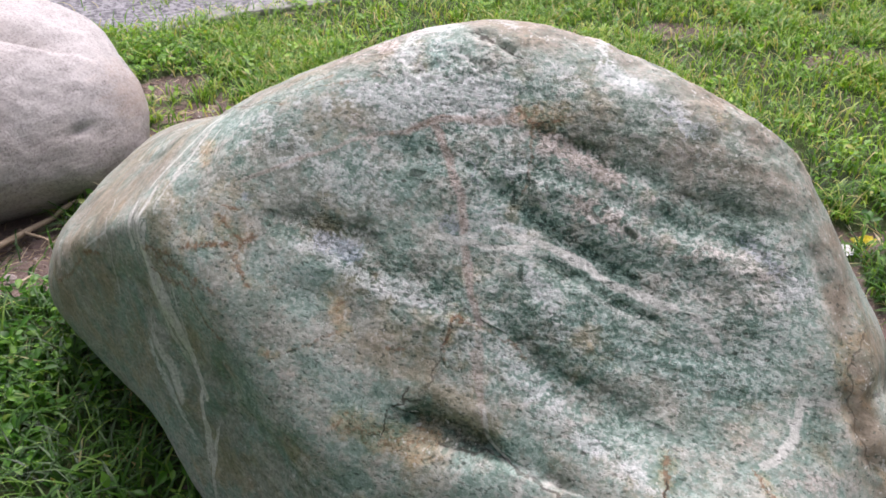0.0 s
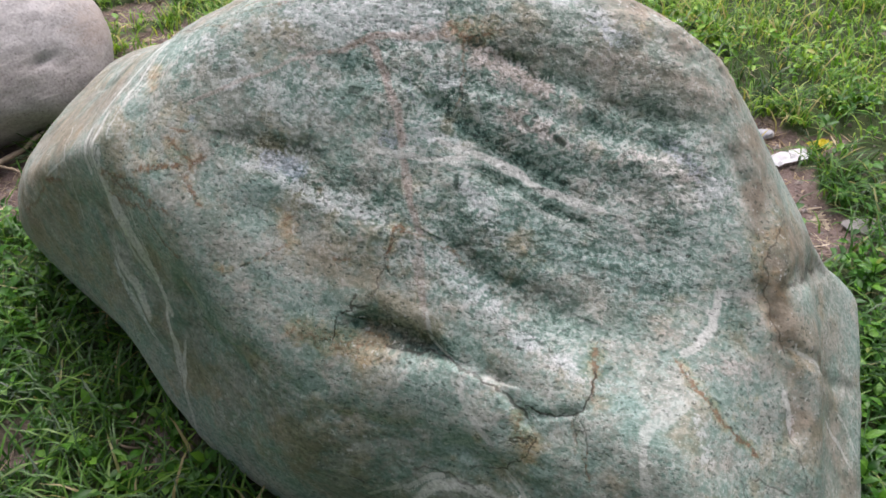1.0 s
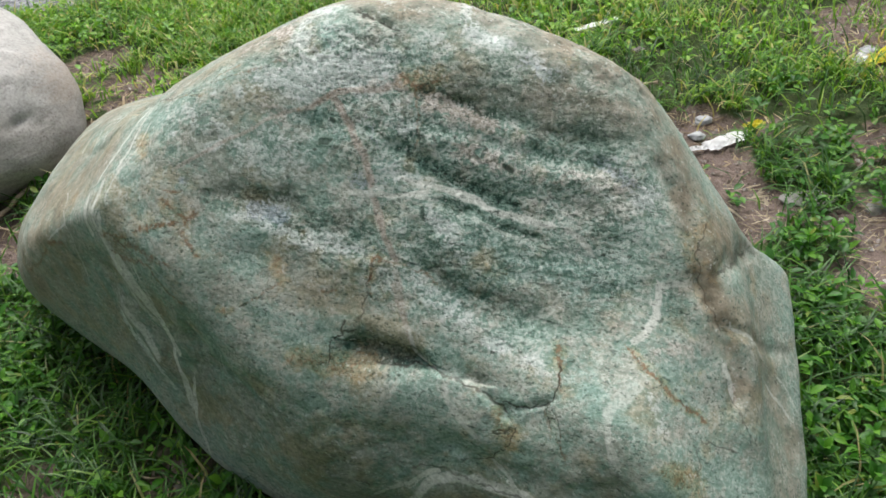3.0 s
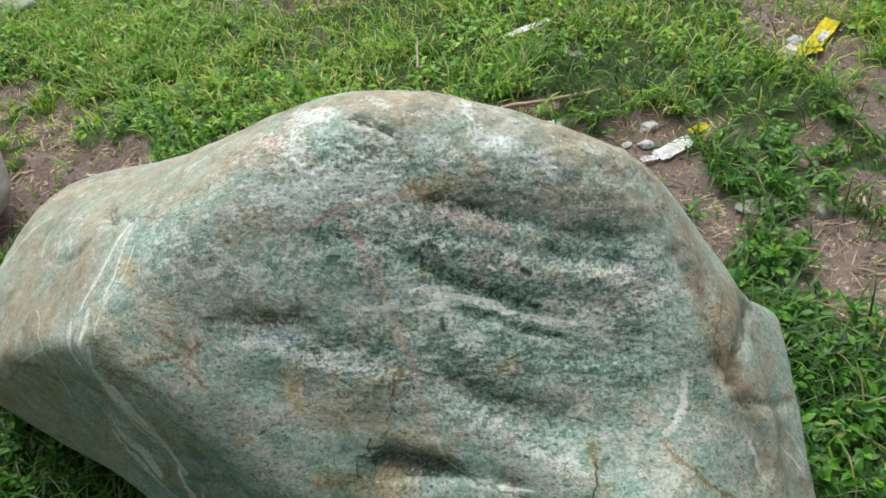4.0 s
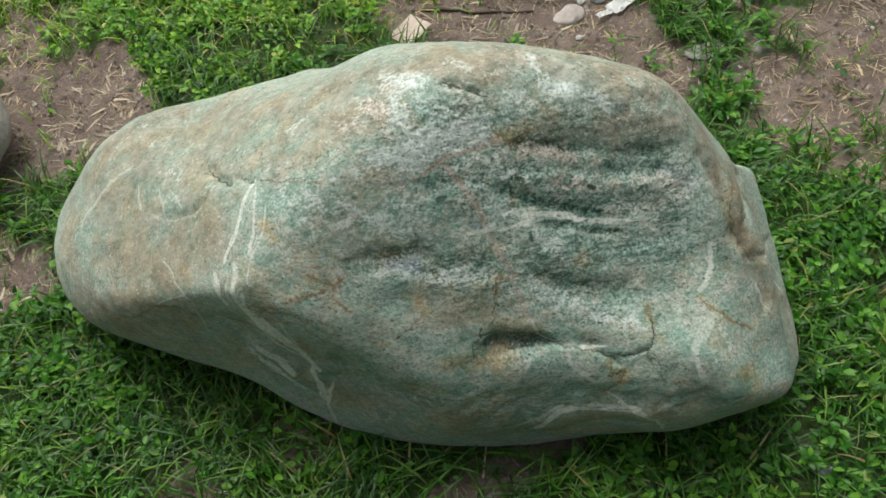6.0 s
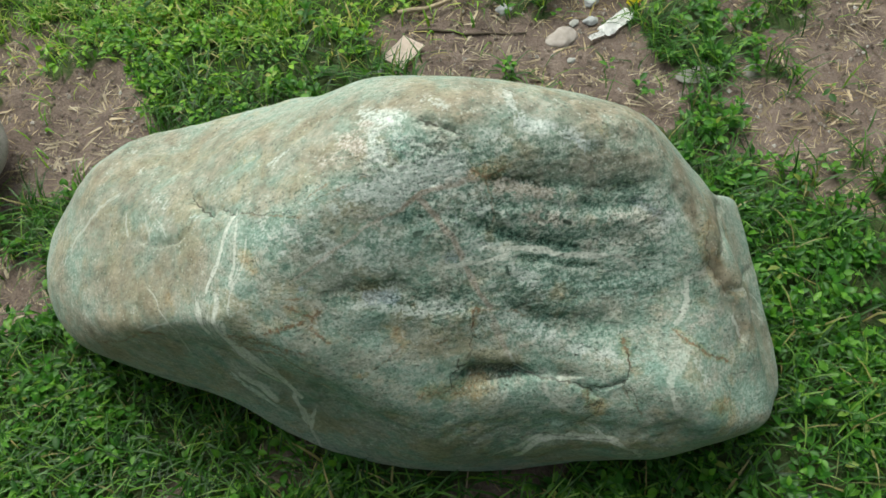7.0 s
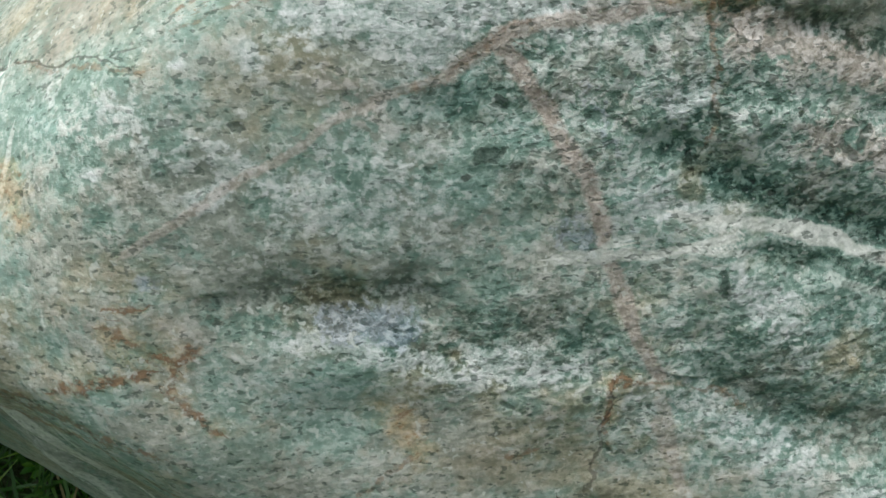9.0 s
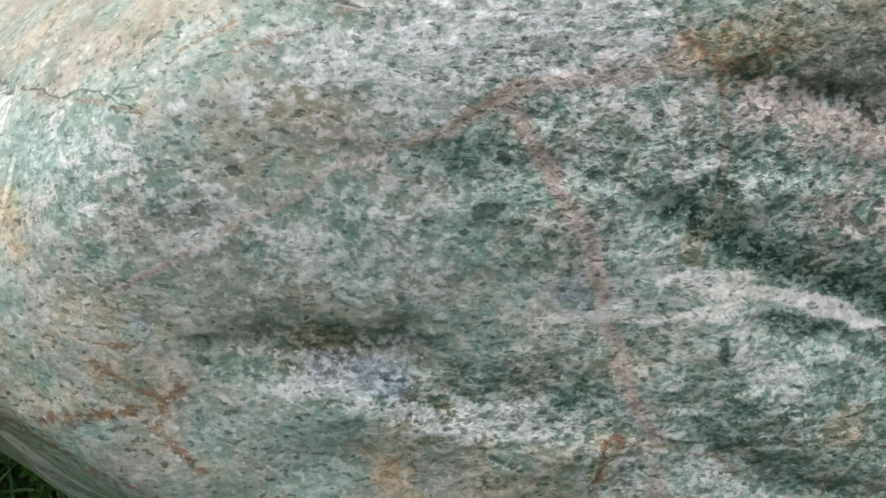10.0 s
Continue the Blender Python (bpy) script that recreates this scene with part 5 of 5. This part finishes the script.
    p = np.stack([x, y, np.zeros_like(x)], 1)
    patch = smooth(-0.45, 0.35, fbm(p, 3.5, 3, 91)) * smooth(-0.5, 0.4, fbm(p, 15.0, 2, 93))
    patch = np.maximum(patch, 0.50 * smooth(0.45, 0.1, x) * smooth(1.5, 1.1, y))
    return np.clip((1 - bare_at(x, y) * 1.05) * (0.12 + 0.88 * patch), 0.012, 1) * (1 - gravel_at(x, y) * 0.93)


def weed_density(x, y):
    p = np.stack([x, y, np.zeros_like(x)], 1)
    patch = smooth(-0.25, 0.45, fbm(p, 2.6, 3, 95))
    lush = np.zeros_like(x)
    for cx, cy, rx, ry, a in ((0.77, 0.86, 0.22, 0.55, 1.0), (1.10, 1.38, 0.14, 0.16, 0.7), (-0.20, 1.95, 0.36, 0.36, 0.7), (-0.55, 1.35, 0.2, 0.2, 0.4), (-0.80, 1.10, 0.25, 0.30, 0.9), (-0.55, 0.72, 0.30, 0.22, 0.55), (0.22, 0.42, 0.30, 0.10, 0.8),
                              (0.55, 2.1, 0.35, 0.2, 0.7), (0.45, 0.35, 0.4, 0.2, 0.5), (-0.9, 2.75, 0.6, 0.25, 0.8)):
        lush = np.maximum(lush, a * (1 - smooth(0.6, 1.2, np.hypot((x - cx) / rx, (y - cy) / ry))))
    lawn = 1 - 0.45 * smooth(0.45, 0.1, x) * smooth(1.5, 1.1, y)
    tuft = 0.15 + 0.85 * smooth(-0.35, 0.35, fbm(p, 17.0, 2, 97))
    return np.clip((0.08 + 0.35 * patch + lush) * lawn * tuft * (1 - 0.97 * bare_at(x, y)) * (1 - 0.8 * dry_at(x, y)), 0.004, 1) * (1 - gravel_at(x, y))


def blade_mesh(name, x, y, height, width, lean, material, lying=False):
    """Curved tapering blades, three spans each."""
    n = len(x)
    az = rng.uniform(0, 2 * np.pi, n)
    h = height * rng.uniform(0.35, 1.4, n)
    w = width * rng.uniform(0.7, 1.3, n)
    bend = np.abs(rng.normal(lean, 0.25, n))
    out = np.stack([np.cos(az), np.sin(az), np.zeros(n)], 1)
    side = np.stack([-np.sin(az), np.cos(az), np.zeros(n)], 1)
    root = np.stack([x, y, ground_z(x, y) - 0.004], 1)
    rows = []
    for t, ww in ((0.0, 0.8), (0.4, 1.0), (0.75, 0.6), (1.0, 0.0)):
        ang = bend * t if not lying else np.pi / 2 - 0.12 + 0.10 * bend * t
        c = root + out * (h * t * np.sin(ang))[:, None] + np.array((0, 0, 1.0)) * (h * t * np.cos(ang * 0.9 if not lying else ang))[:, None]
        rows.append((c - side * (w * ww / 2)[:, None], c + side * (w * ww / 2)[:, None]))
    v = np.stack([rows[0][0], rows[0][1], rows[1][0], rows[1][1], rows[2][0], rows[2][1], rows[3][0]], 1).reshape(-1, 3)
    b = np.arange(n)[:, None] * 7
    q = np.concatenate([b + np.array((0, 1, 3, 2)), b + np.array((2, 3, 5, 4))])
    t = b + np.array((4, 5, 6))
    return mesh_from(name, v, q.tolist() + t.tolist(), material)


def leaf_mesh(name, x, y, leaves, size, stem, material):
    """Low weeds: whorls of oval, slightly folded leaves on short stems."""
    n = len(x)
    k = rng.integers(leaves[0], leaves[1] + 1, n)
    i = np.repeat(np.arange(n), k)
    m = len(i)
    tall = (stem * rng.uniform(0.3, 1.2, n))[i]
    level = rng.uniform(0.35, 1.0, m)
    az = rng.uniform(0, 2 * np.pi, m)
    ln = size * rng.uniform(0.5, 1.25, m)
    wd = ln * rng.uniform(0.42, 0.62, m)
    pitch = rng.normal(0.15, 0.38, m)
    tilt = rng.normal(0, 0.3, m)
    out = np.stack([np.cos(az) * np.cos(pitch), np.sin(az) * np.cos(pitch), np.sin(pitch)], 1)
    side = np.stack([-np.sin(az) * np.cos(tilt), np.cos(az) * np.cos(tilt), np.sin(tilt)], 1)
    up = np.cross(out, side)
    lx, ly = (rng.normal(0, 0.006, n)[i]) * level, (rng.normal(0, 0.006, n)[i]) * level
    root = np.stack([x[i] + lx, y[i] + ly, ground_z(x, y)[i] + tall * level], 1) + out * 0.003
    pts = []
    for t, s, z in ((0, 0, 0), (0.28, 0.85, 0.10), (0.28, -0.85, 0.10), (0.62, 0.9, 0.08), (0.62, -0.9, 0.08), (1.0, 0, -0.12), (0.3, 0, 0.0), (0.65, 0, -0.02)):
        pts.append(root + out * (ln * t)[:, None] + side * (wd * s / 2)[:, None] + up * (ln * z)[:, None])
    v = np.stack(pts, 1).reshape(-1, 3)
    b = np.arange(m)[:, None] * 8
    q = np.concatenate([b + np.array((1, 3, 7, 6)), b + np.array((2, 6, 7, 4))])
    t = np.concatenate([b + np.array(c) for c in ((0, 1, 6), (0, 6, 2), (3, 5, 7), (7, 5, 4))])
    return mesh_from(name, v, q.tolist() + t.tolist(), material)


def lush_at(x, y):
    """The greener ground close round the boulders, with a ragged border."""
    p = np.stack([x, y, np.zeros_like(x)], 1)
    far = np.hypot((x - 0.1) / 1.75, (y - 0.75) / 1.20)
    return smooth(1.15, 0.85, far + 0.22 * fbm(p, 2.5, 4, 99))


x, y = scatter(185000, -2.0, 2.2, -0.6, 3.0, lambda a, b: grass_density(a, b) * lush_at(a, b))
tagged(new("grass", blade_mesh("grass", x, y, 0.090, 0.0042, 1.15, GRASS)), "short green grass round the boulders", "grass", kind="stuff")


def outer_density(x, y):
    far = np.hypot(x - 0.1, y - 1.6)
    return grass_density(x, y) * (1 - lush_at(x, y)) * (0.10 + 0.90 * np.exp(-np.maximum(0, far - 2.3) / 2.2))


x, y = scatter(130000, -3.0, 3.2, -1.6, 4.6, outer_density)
tagged(new("grass", blade_mesh("grass", x, y, 0.060, 0.0046, 0.95, LAWN)), "short patchy yellowing grass farther off on the lawn", "grass", kind="stuff")
x, y = scatter(170000, -1.8, 2.0, 1.6, 3.6, outer_density)
tagged(new("grass", blade_mesh("grass", x, y, 0.065, 0.0042, 1.0, LAWN)), "bright yellowish green grass behind the boulders", "grass", kind="stuff")
x, y = scatter(380000, -9, 9, -7.5, 10.5, outer_density)
tagged(new("grass", blade_mesh("grass", x, y, 0.065, 0.0075, 1.0, LAWN)), "thin lawn grass all round the boulders", "grass", kind="stuff")
x, y = scatter(17000, -1.4, 1.6, 0.0, 1.75, weed_density)
tagged(new("weeds", leaf_mesh("weeds", x, y, (4, 7), 0.025, 0.050, WEED)), "low bright green broad-leaved weeds in the grass", "weeds", kind="stuff")
x, y = scatter(24000, -2.6, 2.6, 1.75, 4.2, weed_density)
tagged(new("weeds", leaf_mesh("weeds", x, y, (3, 6), 0.024, 0.045, LAWN_WEED)), "low green weeds farther off on the lawn", "weeds", kind="stuff")


# ---- single weeds that stand out near the boulder ----
def weed_leaf(length, width):
    """An ovate leaf with a folded midrib and a drooping tip."""
    bm = bmesh.new()
    rows = []
    for t, w in ((0.0, 0.06), (0.15, 0.55), (0.35, 0.95), (0.6, 0.9), (0.82, 0.5), (1.0, 0.0)):
        z = 0.10 * length * math.sin(t * 2.4) - 0.16 * length * t * t
        if w:
            rows.append([bm.verts.new((t * length, s * w * width / 2, z + (0.10 * width * w if s else 0))) for s in (-1, 0, 1)])
        else:
            rows.append([bm.verts.new((length, 0, z))])
    for a, b in zip(rows[:-1], rows[1:]):
        if len(b) == 3:
            for i in (0, 1):
                bm.faces.new((a[i], b[i], b[i + 1], a[i + 1]))
        else:
            for i in (0, 1):
                bm.faces.new((a[i], b[0], a[i + 1]))
    me = bpy.data.meshes.new("leaf")
    bm.to_mesh(me)
    bm.free()
    me.materials.append(PLANT)
    for poly in me.polygons:
        poly.use_smooth = True
    return me


def weed_plant(seed, tall, leaf):
    rnd = random.Random(seed)
    base = new("weed_plant")
    bm = bmesh.new()
    bmesh.ops.create_cone(bm, segments=6, radius1=0.0016, radius2=0.0008, depth=tall, cap_ends=True)
    bmesh.ops.translate(bm, vec=(0, 0, tall / 2), verts=bm.verts[:])
    part("stem", bm, PLANT, base)
    shared = [weed_leaf(leaf, leaf * 0.52), weed_leaf(leaf * 0.75, leaf * 0.42)]
    turn = rnd.uniform(0, 360)
    for level in range(4):
        h = tall * (0.35 + 0.21 * level)
        for side in range(3 if level == 3 else 2):
            ob = new("leaf", shared[0 if level in (1, 2) else 1])
            ob.parent = base
            ob.matrix_basis = pose(0, 0, h, rnd.uniform(-14, 14), rnd.uniform(-32, 4) - 9 * level, turn + side * (120 if level == 3 else 180) + rnd.uniform(-18, 18))
        turn += 90 + rnd.uniform(-15, 15)
    return tagged(base, "small bright green broad-leaved weed in the grass", "weed", "weeds beside the boulder")


def plant_weeds():
    rnd = random.Random(5)
    kinds = [weed_plant(k, t, l) for k, (t, l) in enumerate(((0.055, 0.026), (0.070, 0.030), (0.045, 0.022), (0.080, 0.033)))]
    spots = []
    for x0, x1, y0, y1, n in ((0.60, 1.02, 0.36, 1.22, 34), (-0.55, 0.15, 1.62, 2.35, 16), (-0.95, -0.55, 0.85, 1.35, 5), (0.25, 0.60, 0.15, 0.40, 8)):
        made = 0
        while made < n:
            x, y = rnd.uniform(x0, x1), rnd.uniform(y0, y1)
            ax, ay = np.array([x]), np.array([y])
            if under_rock(ax, ay)[0] or bare_at(ax, ay)[0] > 0.3 or any(math.hypot(x - a, y - b) < 0.05 for a, b in spots):
                made += 0.02
                continue
            spots.append((x, y))
            made += 1
    for k, (x, y) in enumerate(spots):
        m = pose(x, y, float(ground_z(np.array([x]), np.array([y]))[0]) - 0.002, rnd.uniform(-12, 12), rnd.uniform(-12, 12), rnd.uniform(0, 360))
        if k < len(kinds):
            kinds[k].matrix_basis = m
        else:
            copy_thing(kinds[k % len(kinds)], m)


plant_weeds()


def straw_density(x, y):
    return np.clip(bare_at(x, y) + 0.45 * dry_at(x, y), 0.07, 1) * (1 - gravel_at(x, y))


x, y = scatter(120000, -1.4, 1.9, 0.2, 3.2, straw_density)
tagged(new("straw", blade_mesh("straw", x, y, 0.055, 0.0024, 1.0, STRAW, True)), "dry straw and dead grass on bare soil", "straw", kind="stuff")


x, y = scatter(34000, -1.4, 1.9, 0.6, 2.8, lambda a, b: np.clip(bare_at(a, b) - 0.35, 0.0, 1))
tagged(new("dead_leaves", blade_mesh("dead_leaves", x, y, 0.060, 0.0065, 1.4, STRAW, True)), "curled brown dead grass leaves on bare soil", "dead leaves", kind="stuff")


def crumbs(count):
    """Crumbs of earth and grit on the bare soil."""
    x, y = scatter(count, -1.4, 1.9, 0.2, 3.0, lambda a, b: np.clip(bare_at(a, b), 0.03, 1))
    n = len(x)
    r = 0.0025 + 0.006 * rng.uniform(0, 1, n) ** 3
    c = np.stack([x, y, ground_z(x, y) + r * 0.2], 1)
    unit = np.array([(1, 0, 0), (0, 1, 0), (-1, 0, 0), (0, -1, 0), (0, 0, 0.8), (0, 0, -0.8)], float)
    jit = unit[None] * rng.uniform(0.6, 1.3, (n, 6, 1))
    a = rng.uniform(0, 6.28, n)
    rot = np.stack([np.stack([np.cos(a), -np.sin(a), 0 * a], 1), np.stack([np.sin(a), np.cos(a), 0 * a], 1), np.stack([0 * a, 0 * a, 1 + 0 * a], 1)], 1)
    v = (np.einsum("nij,nkj->nki", rot, jit) * r[:, None, None] + c[:, None]).reshape(-1, 3)
    b = np.arange(n)[:, None] * 6
    f = np.concatenate([b + np.array(t) for t in ((0, 1, 4), (1, 2, 4), (2, 3, 4), (3, 0, 4), (1, 0, 5), (2, 1, 5), (3, 2, 5), (0, 3, 5))])
    m = Nodes("grit", 0.9)
    mat = m.done(m.ramp(m.island(), [(0.0, (0.12, 0.095, 0.078)), (0.6, (0.19, 0.150, 0.122)), (0.9, (0.30, 0.265, 0.235)), (1.0, (0.5, 0.48, 0.45))]))
    return tagged(new("soil_crumbs", mesh_from("soil_crumbs", v, f, mat, False)), "crumbs of brown earth and grit", "soil", kind="stuff")


crumbs(30000)


# ---- loose things on the ground ----
def pebble(name, at, size, turn, material, label, category="stone", seed=0, group="", sunk=0.24):
    bm = bmesh.new()
    bmesh.ops.create_icosphere(bm, subdivisions=4, radius=1.0)
    for v in bm.verts:
        d = v.co.copy()
        k = 1 + 0.30 * noise.noise(d * 1.3 + Vector((seed * 3.1, 0, 0))) + 0.05 * noise.noise(d * 4 + Vector((0, seed, 0)))
        v.co = Vector((d.x * size[0], d.y * size[1], d.z * size[2])) * (0.5 * k)
    me = bpy.data.meshes.new(name)
    bm.to_mesh(me)
    bm.free()
    me.materials.append(material)
    for poly in me.polygons:
        poly.use_smooth = True
    ob = new(name, me)
    z = float(ground_z(np.array([at[0]]), np.array([at[1]]))[0])
    ob.matrix_world = pose(at[0], at[1], z + size[2] * sunk, 0, 0, turn)
    return tagged(ob, label, category, group)


pebble("stone", (0.715, 1.59), (0.10, 0.068, 0.036), 20, PINK, "pinkish grey stone half sunk in bare soil", seed=1, sunk=0.1)
pebble("pebble", (0.62, 1.755), (0.050, 0.040, 0.022), 0, PEBBLE, "flat bluish grey pebble on bare soil", "pebble", 2, "pebbles behind the boulder")
pebble("pebble", (0.855, 1.67), (0.048, 0.034, 0.020), 15, PEBBLE, "pale grey pebble beside the torn wrapper", "pebble", 3, "pebbles behind the boulder")
pebble("pebble", (0.815, 1.605), (0.042, 0.030, 0.020), -10, PEBBLE, "small grey pebble beside the torn wrapper", "pebble", 4, "pebbles behind the boulder")
pebble("stone", (0.955, 1.285), (0.115, 0.060, 0.018), -15, FLAT, "flat pale grey stone level with the soil", seed=5, sunk=-0.15)
pebble("stone", (1.09, 1.235), (0.070, 0.045, 0.018), 10, FLAT, "small flat pale stone in the weeds", seed=6, sunk=-0.15)
pebble("stone", (0.480, 0.285), (0.034, 0.060, 0.028), 25, BLUISH, "smooth bluish grey oval stone lying in grass", seed=7)
pebble("pebble", (1.385, 1.86), (0.050, 0.042, 0.030), 0, PEBBLE, "round pale grey pebble under the yellow wrapper", "pebble", 8)
pebble("pebble", (0.69, 1.50), (0.022, 0.018, 0.014), 0, PALE, "tiny pale pebble on bare soil", "pebble", 9)
pebble("pebble", (0.770, 1.620), (0.030, 0.022, 0.014), 30, PALE, "small pale pebble beside the torn wrapper", "pebble", 12, "pebbles behind the boulder")
pebble("pebble", (0.21, 1.70), (0.020, 0.016, 0.012), 0, PALE, "tiny pale pebble on bare soil", "pebble", 10)
pebble("pebble", (-0.92, 1.46), (0.030, 0.022, 0.014), 0, PINK, "small pinkish pebble on bare soil", "pebble", 11)


def strip(name, at, length, width, turn, material, parent=None, crumple=0.006, seed=0, lift=0.004):
    """A crumpled piece of thin sheet with real thickness."""
    nx, ny = 14, 6
    bm = bmesh.new()
    grid = []
    for i in range(nx):
        row = []
        for j in range(ny):
            u, v = i / (nx - 1) - 0.5, j / (ny - 1) - 0.5
            edge = 1 + 0.18 * noise.noise(Vector((u * 5, seed, v * 2)))
            zz = crumple * (1 + noise.noise(Vector((u * 6 + seed, v * 5, 0.3))) + 0.5 * noise.noise(Vector((u * 15, v * 12, seed))))
            row.append(bm.verts.new((u * length, v * width * edge, zz)))
        grid.append(row)
    for i in range(nx - 1):
        for j in range(ny - 1):
            bm.faces.new((grid[i][j], grid[i + 1][j], grid[i + 1][j + 1], grid[i][j + 1]))
    bmesh.ops.solidify(bm, geom=bm.faces[:], thickness=0.0012)
    me = bpy.data.meshes.new(name)
    bm.to_mesh(me)
    bm.free()
    me.materials.append(material)
    ob = new(name, me)
    z = float(ground_z(np.array([at[0]]), np.array([at[1]]))[0])
    if parent:
        ob.parent = parent
        ob.matrix_basis = pose(at[0] - parent.location.x, at[1] - parent.location.y, at[2], 0, 0, turn)
    else:
        ob.matrix_world = pose(at[0], at[1], z + lift, 0, 0, turn)
    return ob


def wrapper(at, pieces, label, rise=0.0):
    z = float(ground_z(np.array([at[0]]), np.array([at[1]]))[0])
    base = new("food_wrapper")
    base.location = (at[0], at[1], z + 0.004)
    for k, (name, px, py, ln, wd, turn, mat, text) in enumerate(pieces):
        tagged(strip(name, (px, py, rise + 0.002 * k), ln, wd, turn, mat, base, 0.006, k + at[0]), text)
    return tagged(base, label, "litter")


wrapper((0.87, 1.56), [("foil", 0.872, 1.560, 0.115, 0.044, 17, WHITE, "white inner foil"), ("flap", 0.795, 1.541, 0.050, 0.018, 2, WHITE, "white inner foil"),
                       ("printed_end", 0.960, 1.606, 0.058, 0.026, 20, YELLOW, "bright yellow printed end")], "torn white and yellow food wrapper on soil")
wrapper((1.44, 1.84), [("printed_side", 1.455, 1.845, 0.20, 0.045, 38, YELLOW, "bright yellow printed side"), ("printed_end", 1.375, 1.795, 0.085, 0.05, 8, YELLOW, "bright yellow printed side"),
                       ("foil", 1.455, 1.835, 0.06, 0.02, 38, WHITE, "white inner foil"), ("flap", 1.335, 1.805, 0.05, 0.03, 40, WHITE, "white inner foil")],
        "crumpled yellow and white food wrapper in grass", 0.014)
tagged(strip("paper_scrap", (0.716, 2.206), 0.15, 0.024, 16, WHITE, crumple=0.003, seed=5, lift=0.024), "small white strip of paper lying in grass", "litter")
tagged(strip("paper_scrap", (0.98, 0.915), 0.02, 0.014, 60, PINK, crumple=0.003, seed=6), "tiny pink scrap of paper on bare soil", "litter")
tagged(strip("plastic_scrap", (-0.79, 1.60), 0.035, 0.010, 100, BLUE, crumple=0.004, seed=7), "thin blue shred of plastic on bare soil", "litter")
tagged(strip("cardboard_scrap", (0.295, 1.73), 0.100, 0.072, 28, CARD, crumple=0.002, seed=8, lift=0.020), "small torn piece of brown cardboard on soil", "litter")


def stick(name, a, b, radius, material, label, lift=0.006, seed=0):
    curve_pts = 12
    bm = bmesh.new()
    a, b = Vector((*a, 0)), Vector((*b, 0))
    across = (b - a).cross(Vector((0, 0, 1))).normalized()
    ringlist = []
    for i in range(curve_pts):
        t = i / (curve_pts - 1)
        c = a.lerp(b, t) + across * 0.02 * (b - a).length * noise.noise(Vector((t * 3, seed, 0))) * 1.3
        c.z = float(ground_z(np.array([c.x]), np.array([c.y]))[0]) + lift
        r = radius * (1.1 - 0.5 * t) * (1 + 0.2 * noise.noise(Vector((t * 9, seed, 2))))
        ringlist.append([bm.verts.new(c + (across * math.cos(k) + Vector((0, 0, 1)) * math.sin(k)) * r) for k in (j * math.pi / 4 for j in range(8))])
    for r0, r1 in zip(ringlist[:-1], ringlist[1:]):
        for j in range(8):
            bm.faces.new((r0[j], r0[(j + 1) % 8], r1[(j + 1) % 8], r1[j]))
    bm.faces.new(ringlist[0][::-1])
    bm.faces.new(ringlist[-1])
    bmesh.ops.recalc_face_normals(bm, faces=bm.faces[:])
    me = bpy.data.meshes.new(name)
    bm.to_mesh(me)
    bm.free()
    me.materials.append(material)
    for poly in me.polygons:
        poly.use_smooth = True
    return tagged(new(name, me), label, "stick")


stick("twig", (0.34, 1.86), (0.775, 1.808), 0.0065, TWIG, "long pale dry twig on soil behind the boulder", 0.028, 1)
stick("twig", (0.36, 1.80), (0.63, 1.645), 0.0045, DARK_TWIG, "dark rotting twig pressed into bare soil", 0.004, 2)
stick("twig", (-1.02, 1.50), (-0.86, 1.74), 0.0080, TWIG, "pale dry stick lying between the two boulders", 0.032, 3)
stick("twig", (-0.96, 1.62), (-0.84, 1.55), 0.0035, TWIG, "thin dry twig crossing the pale stick", 0.032, 4)
stick("twig", (-0.455, 0.80), (-0.425, 0.86), 0.0022, TWIG, "thin bent straw in the grass beside boulder", 0.008, 5)
stick("twig", (-0.455, 0.80), (-0.39, 0.79), 0.0020, TWIG, "thin bent straw in the grass beside boulder", 0.008, 6)
stick("twig", (-0.10, 0.56), (-0.06, 0.62), 0.0022, TWIG, "short dry stalk on soil below boulder", 0.008, 7)


stick("dry_stalk", (0.34, 2.07), (0.38, 2.24), 0.0030, TWIG, "pale dry grass stalk bent over in the lawn", 0.040, 8)
stick("twig", (1.35, 1.56), (1.26, 1.40), 0.0050, DARK_TWIG, "dark thin twig lying across grass and soil", 0.018, 9)
tagged(strip("paper_scrap", (0.78, 1.99), 0.03, 0.022, 20, PINK, crumple=0.003, seed=9, lift=0.03), "tiny pink scrap of paper in the grass", "litter")


# ---- edging stones of the gravel path ----
def edging():
    base = new("path_edging")
    base.location = (-1.06, 2.97, 0)
    along = Vector((1.0, 0.60, 0)).normalized()
    turn = math.degrees(math.atan2(0.60, 1.0))
    at = -2.6
    for k in range(22):
        ln = 0.26 + 0.05 * (k % 3)
        bm = bmesh.new()
        bmesh.ops.create_cube(bm, size=1.0)
        bmesh.ops.scale(bm, vec=(ln - 0.012, 0.075, 0.09), verts=bm.verts[:])
        bmesh.ops.subdivide_edges(bm, edges=bm.edges[:], cuts=5, use_grid_fill=True)
        for v in bm.verts:
            v.co += Vector((noise.noise(v.co * 18 + Vector((k, 0, 0))), noise.noise(v.co * 18 + Vector((0, k, 0))), noise.noise(v.co * 18 + Vector((0, 0, k))))) * 0.014
        ob = part("edging_stone", bm, KERB, base)
        c = along * (at + ln / 2)
        ob.matrix_basis = pose(c.x, c.y, -0.022 - 0.006 * (k % 3), 0, 0, turn + (k * 37 % 5) - 2)
        at += ln
    return tagged(base, "row of pale concrete edging stones along gravel", "edging", kind="structure")


edging()
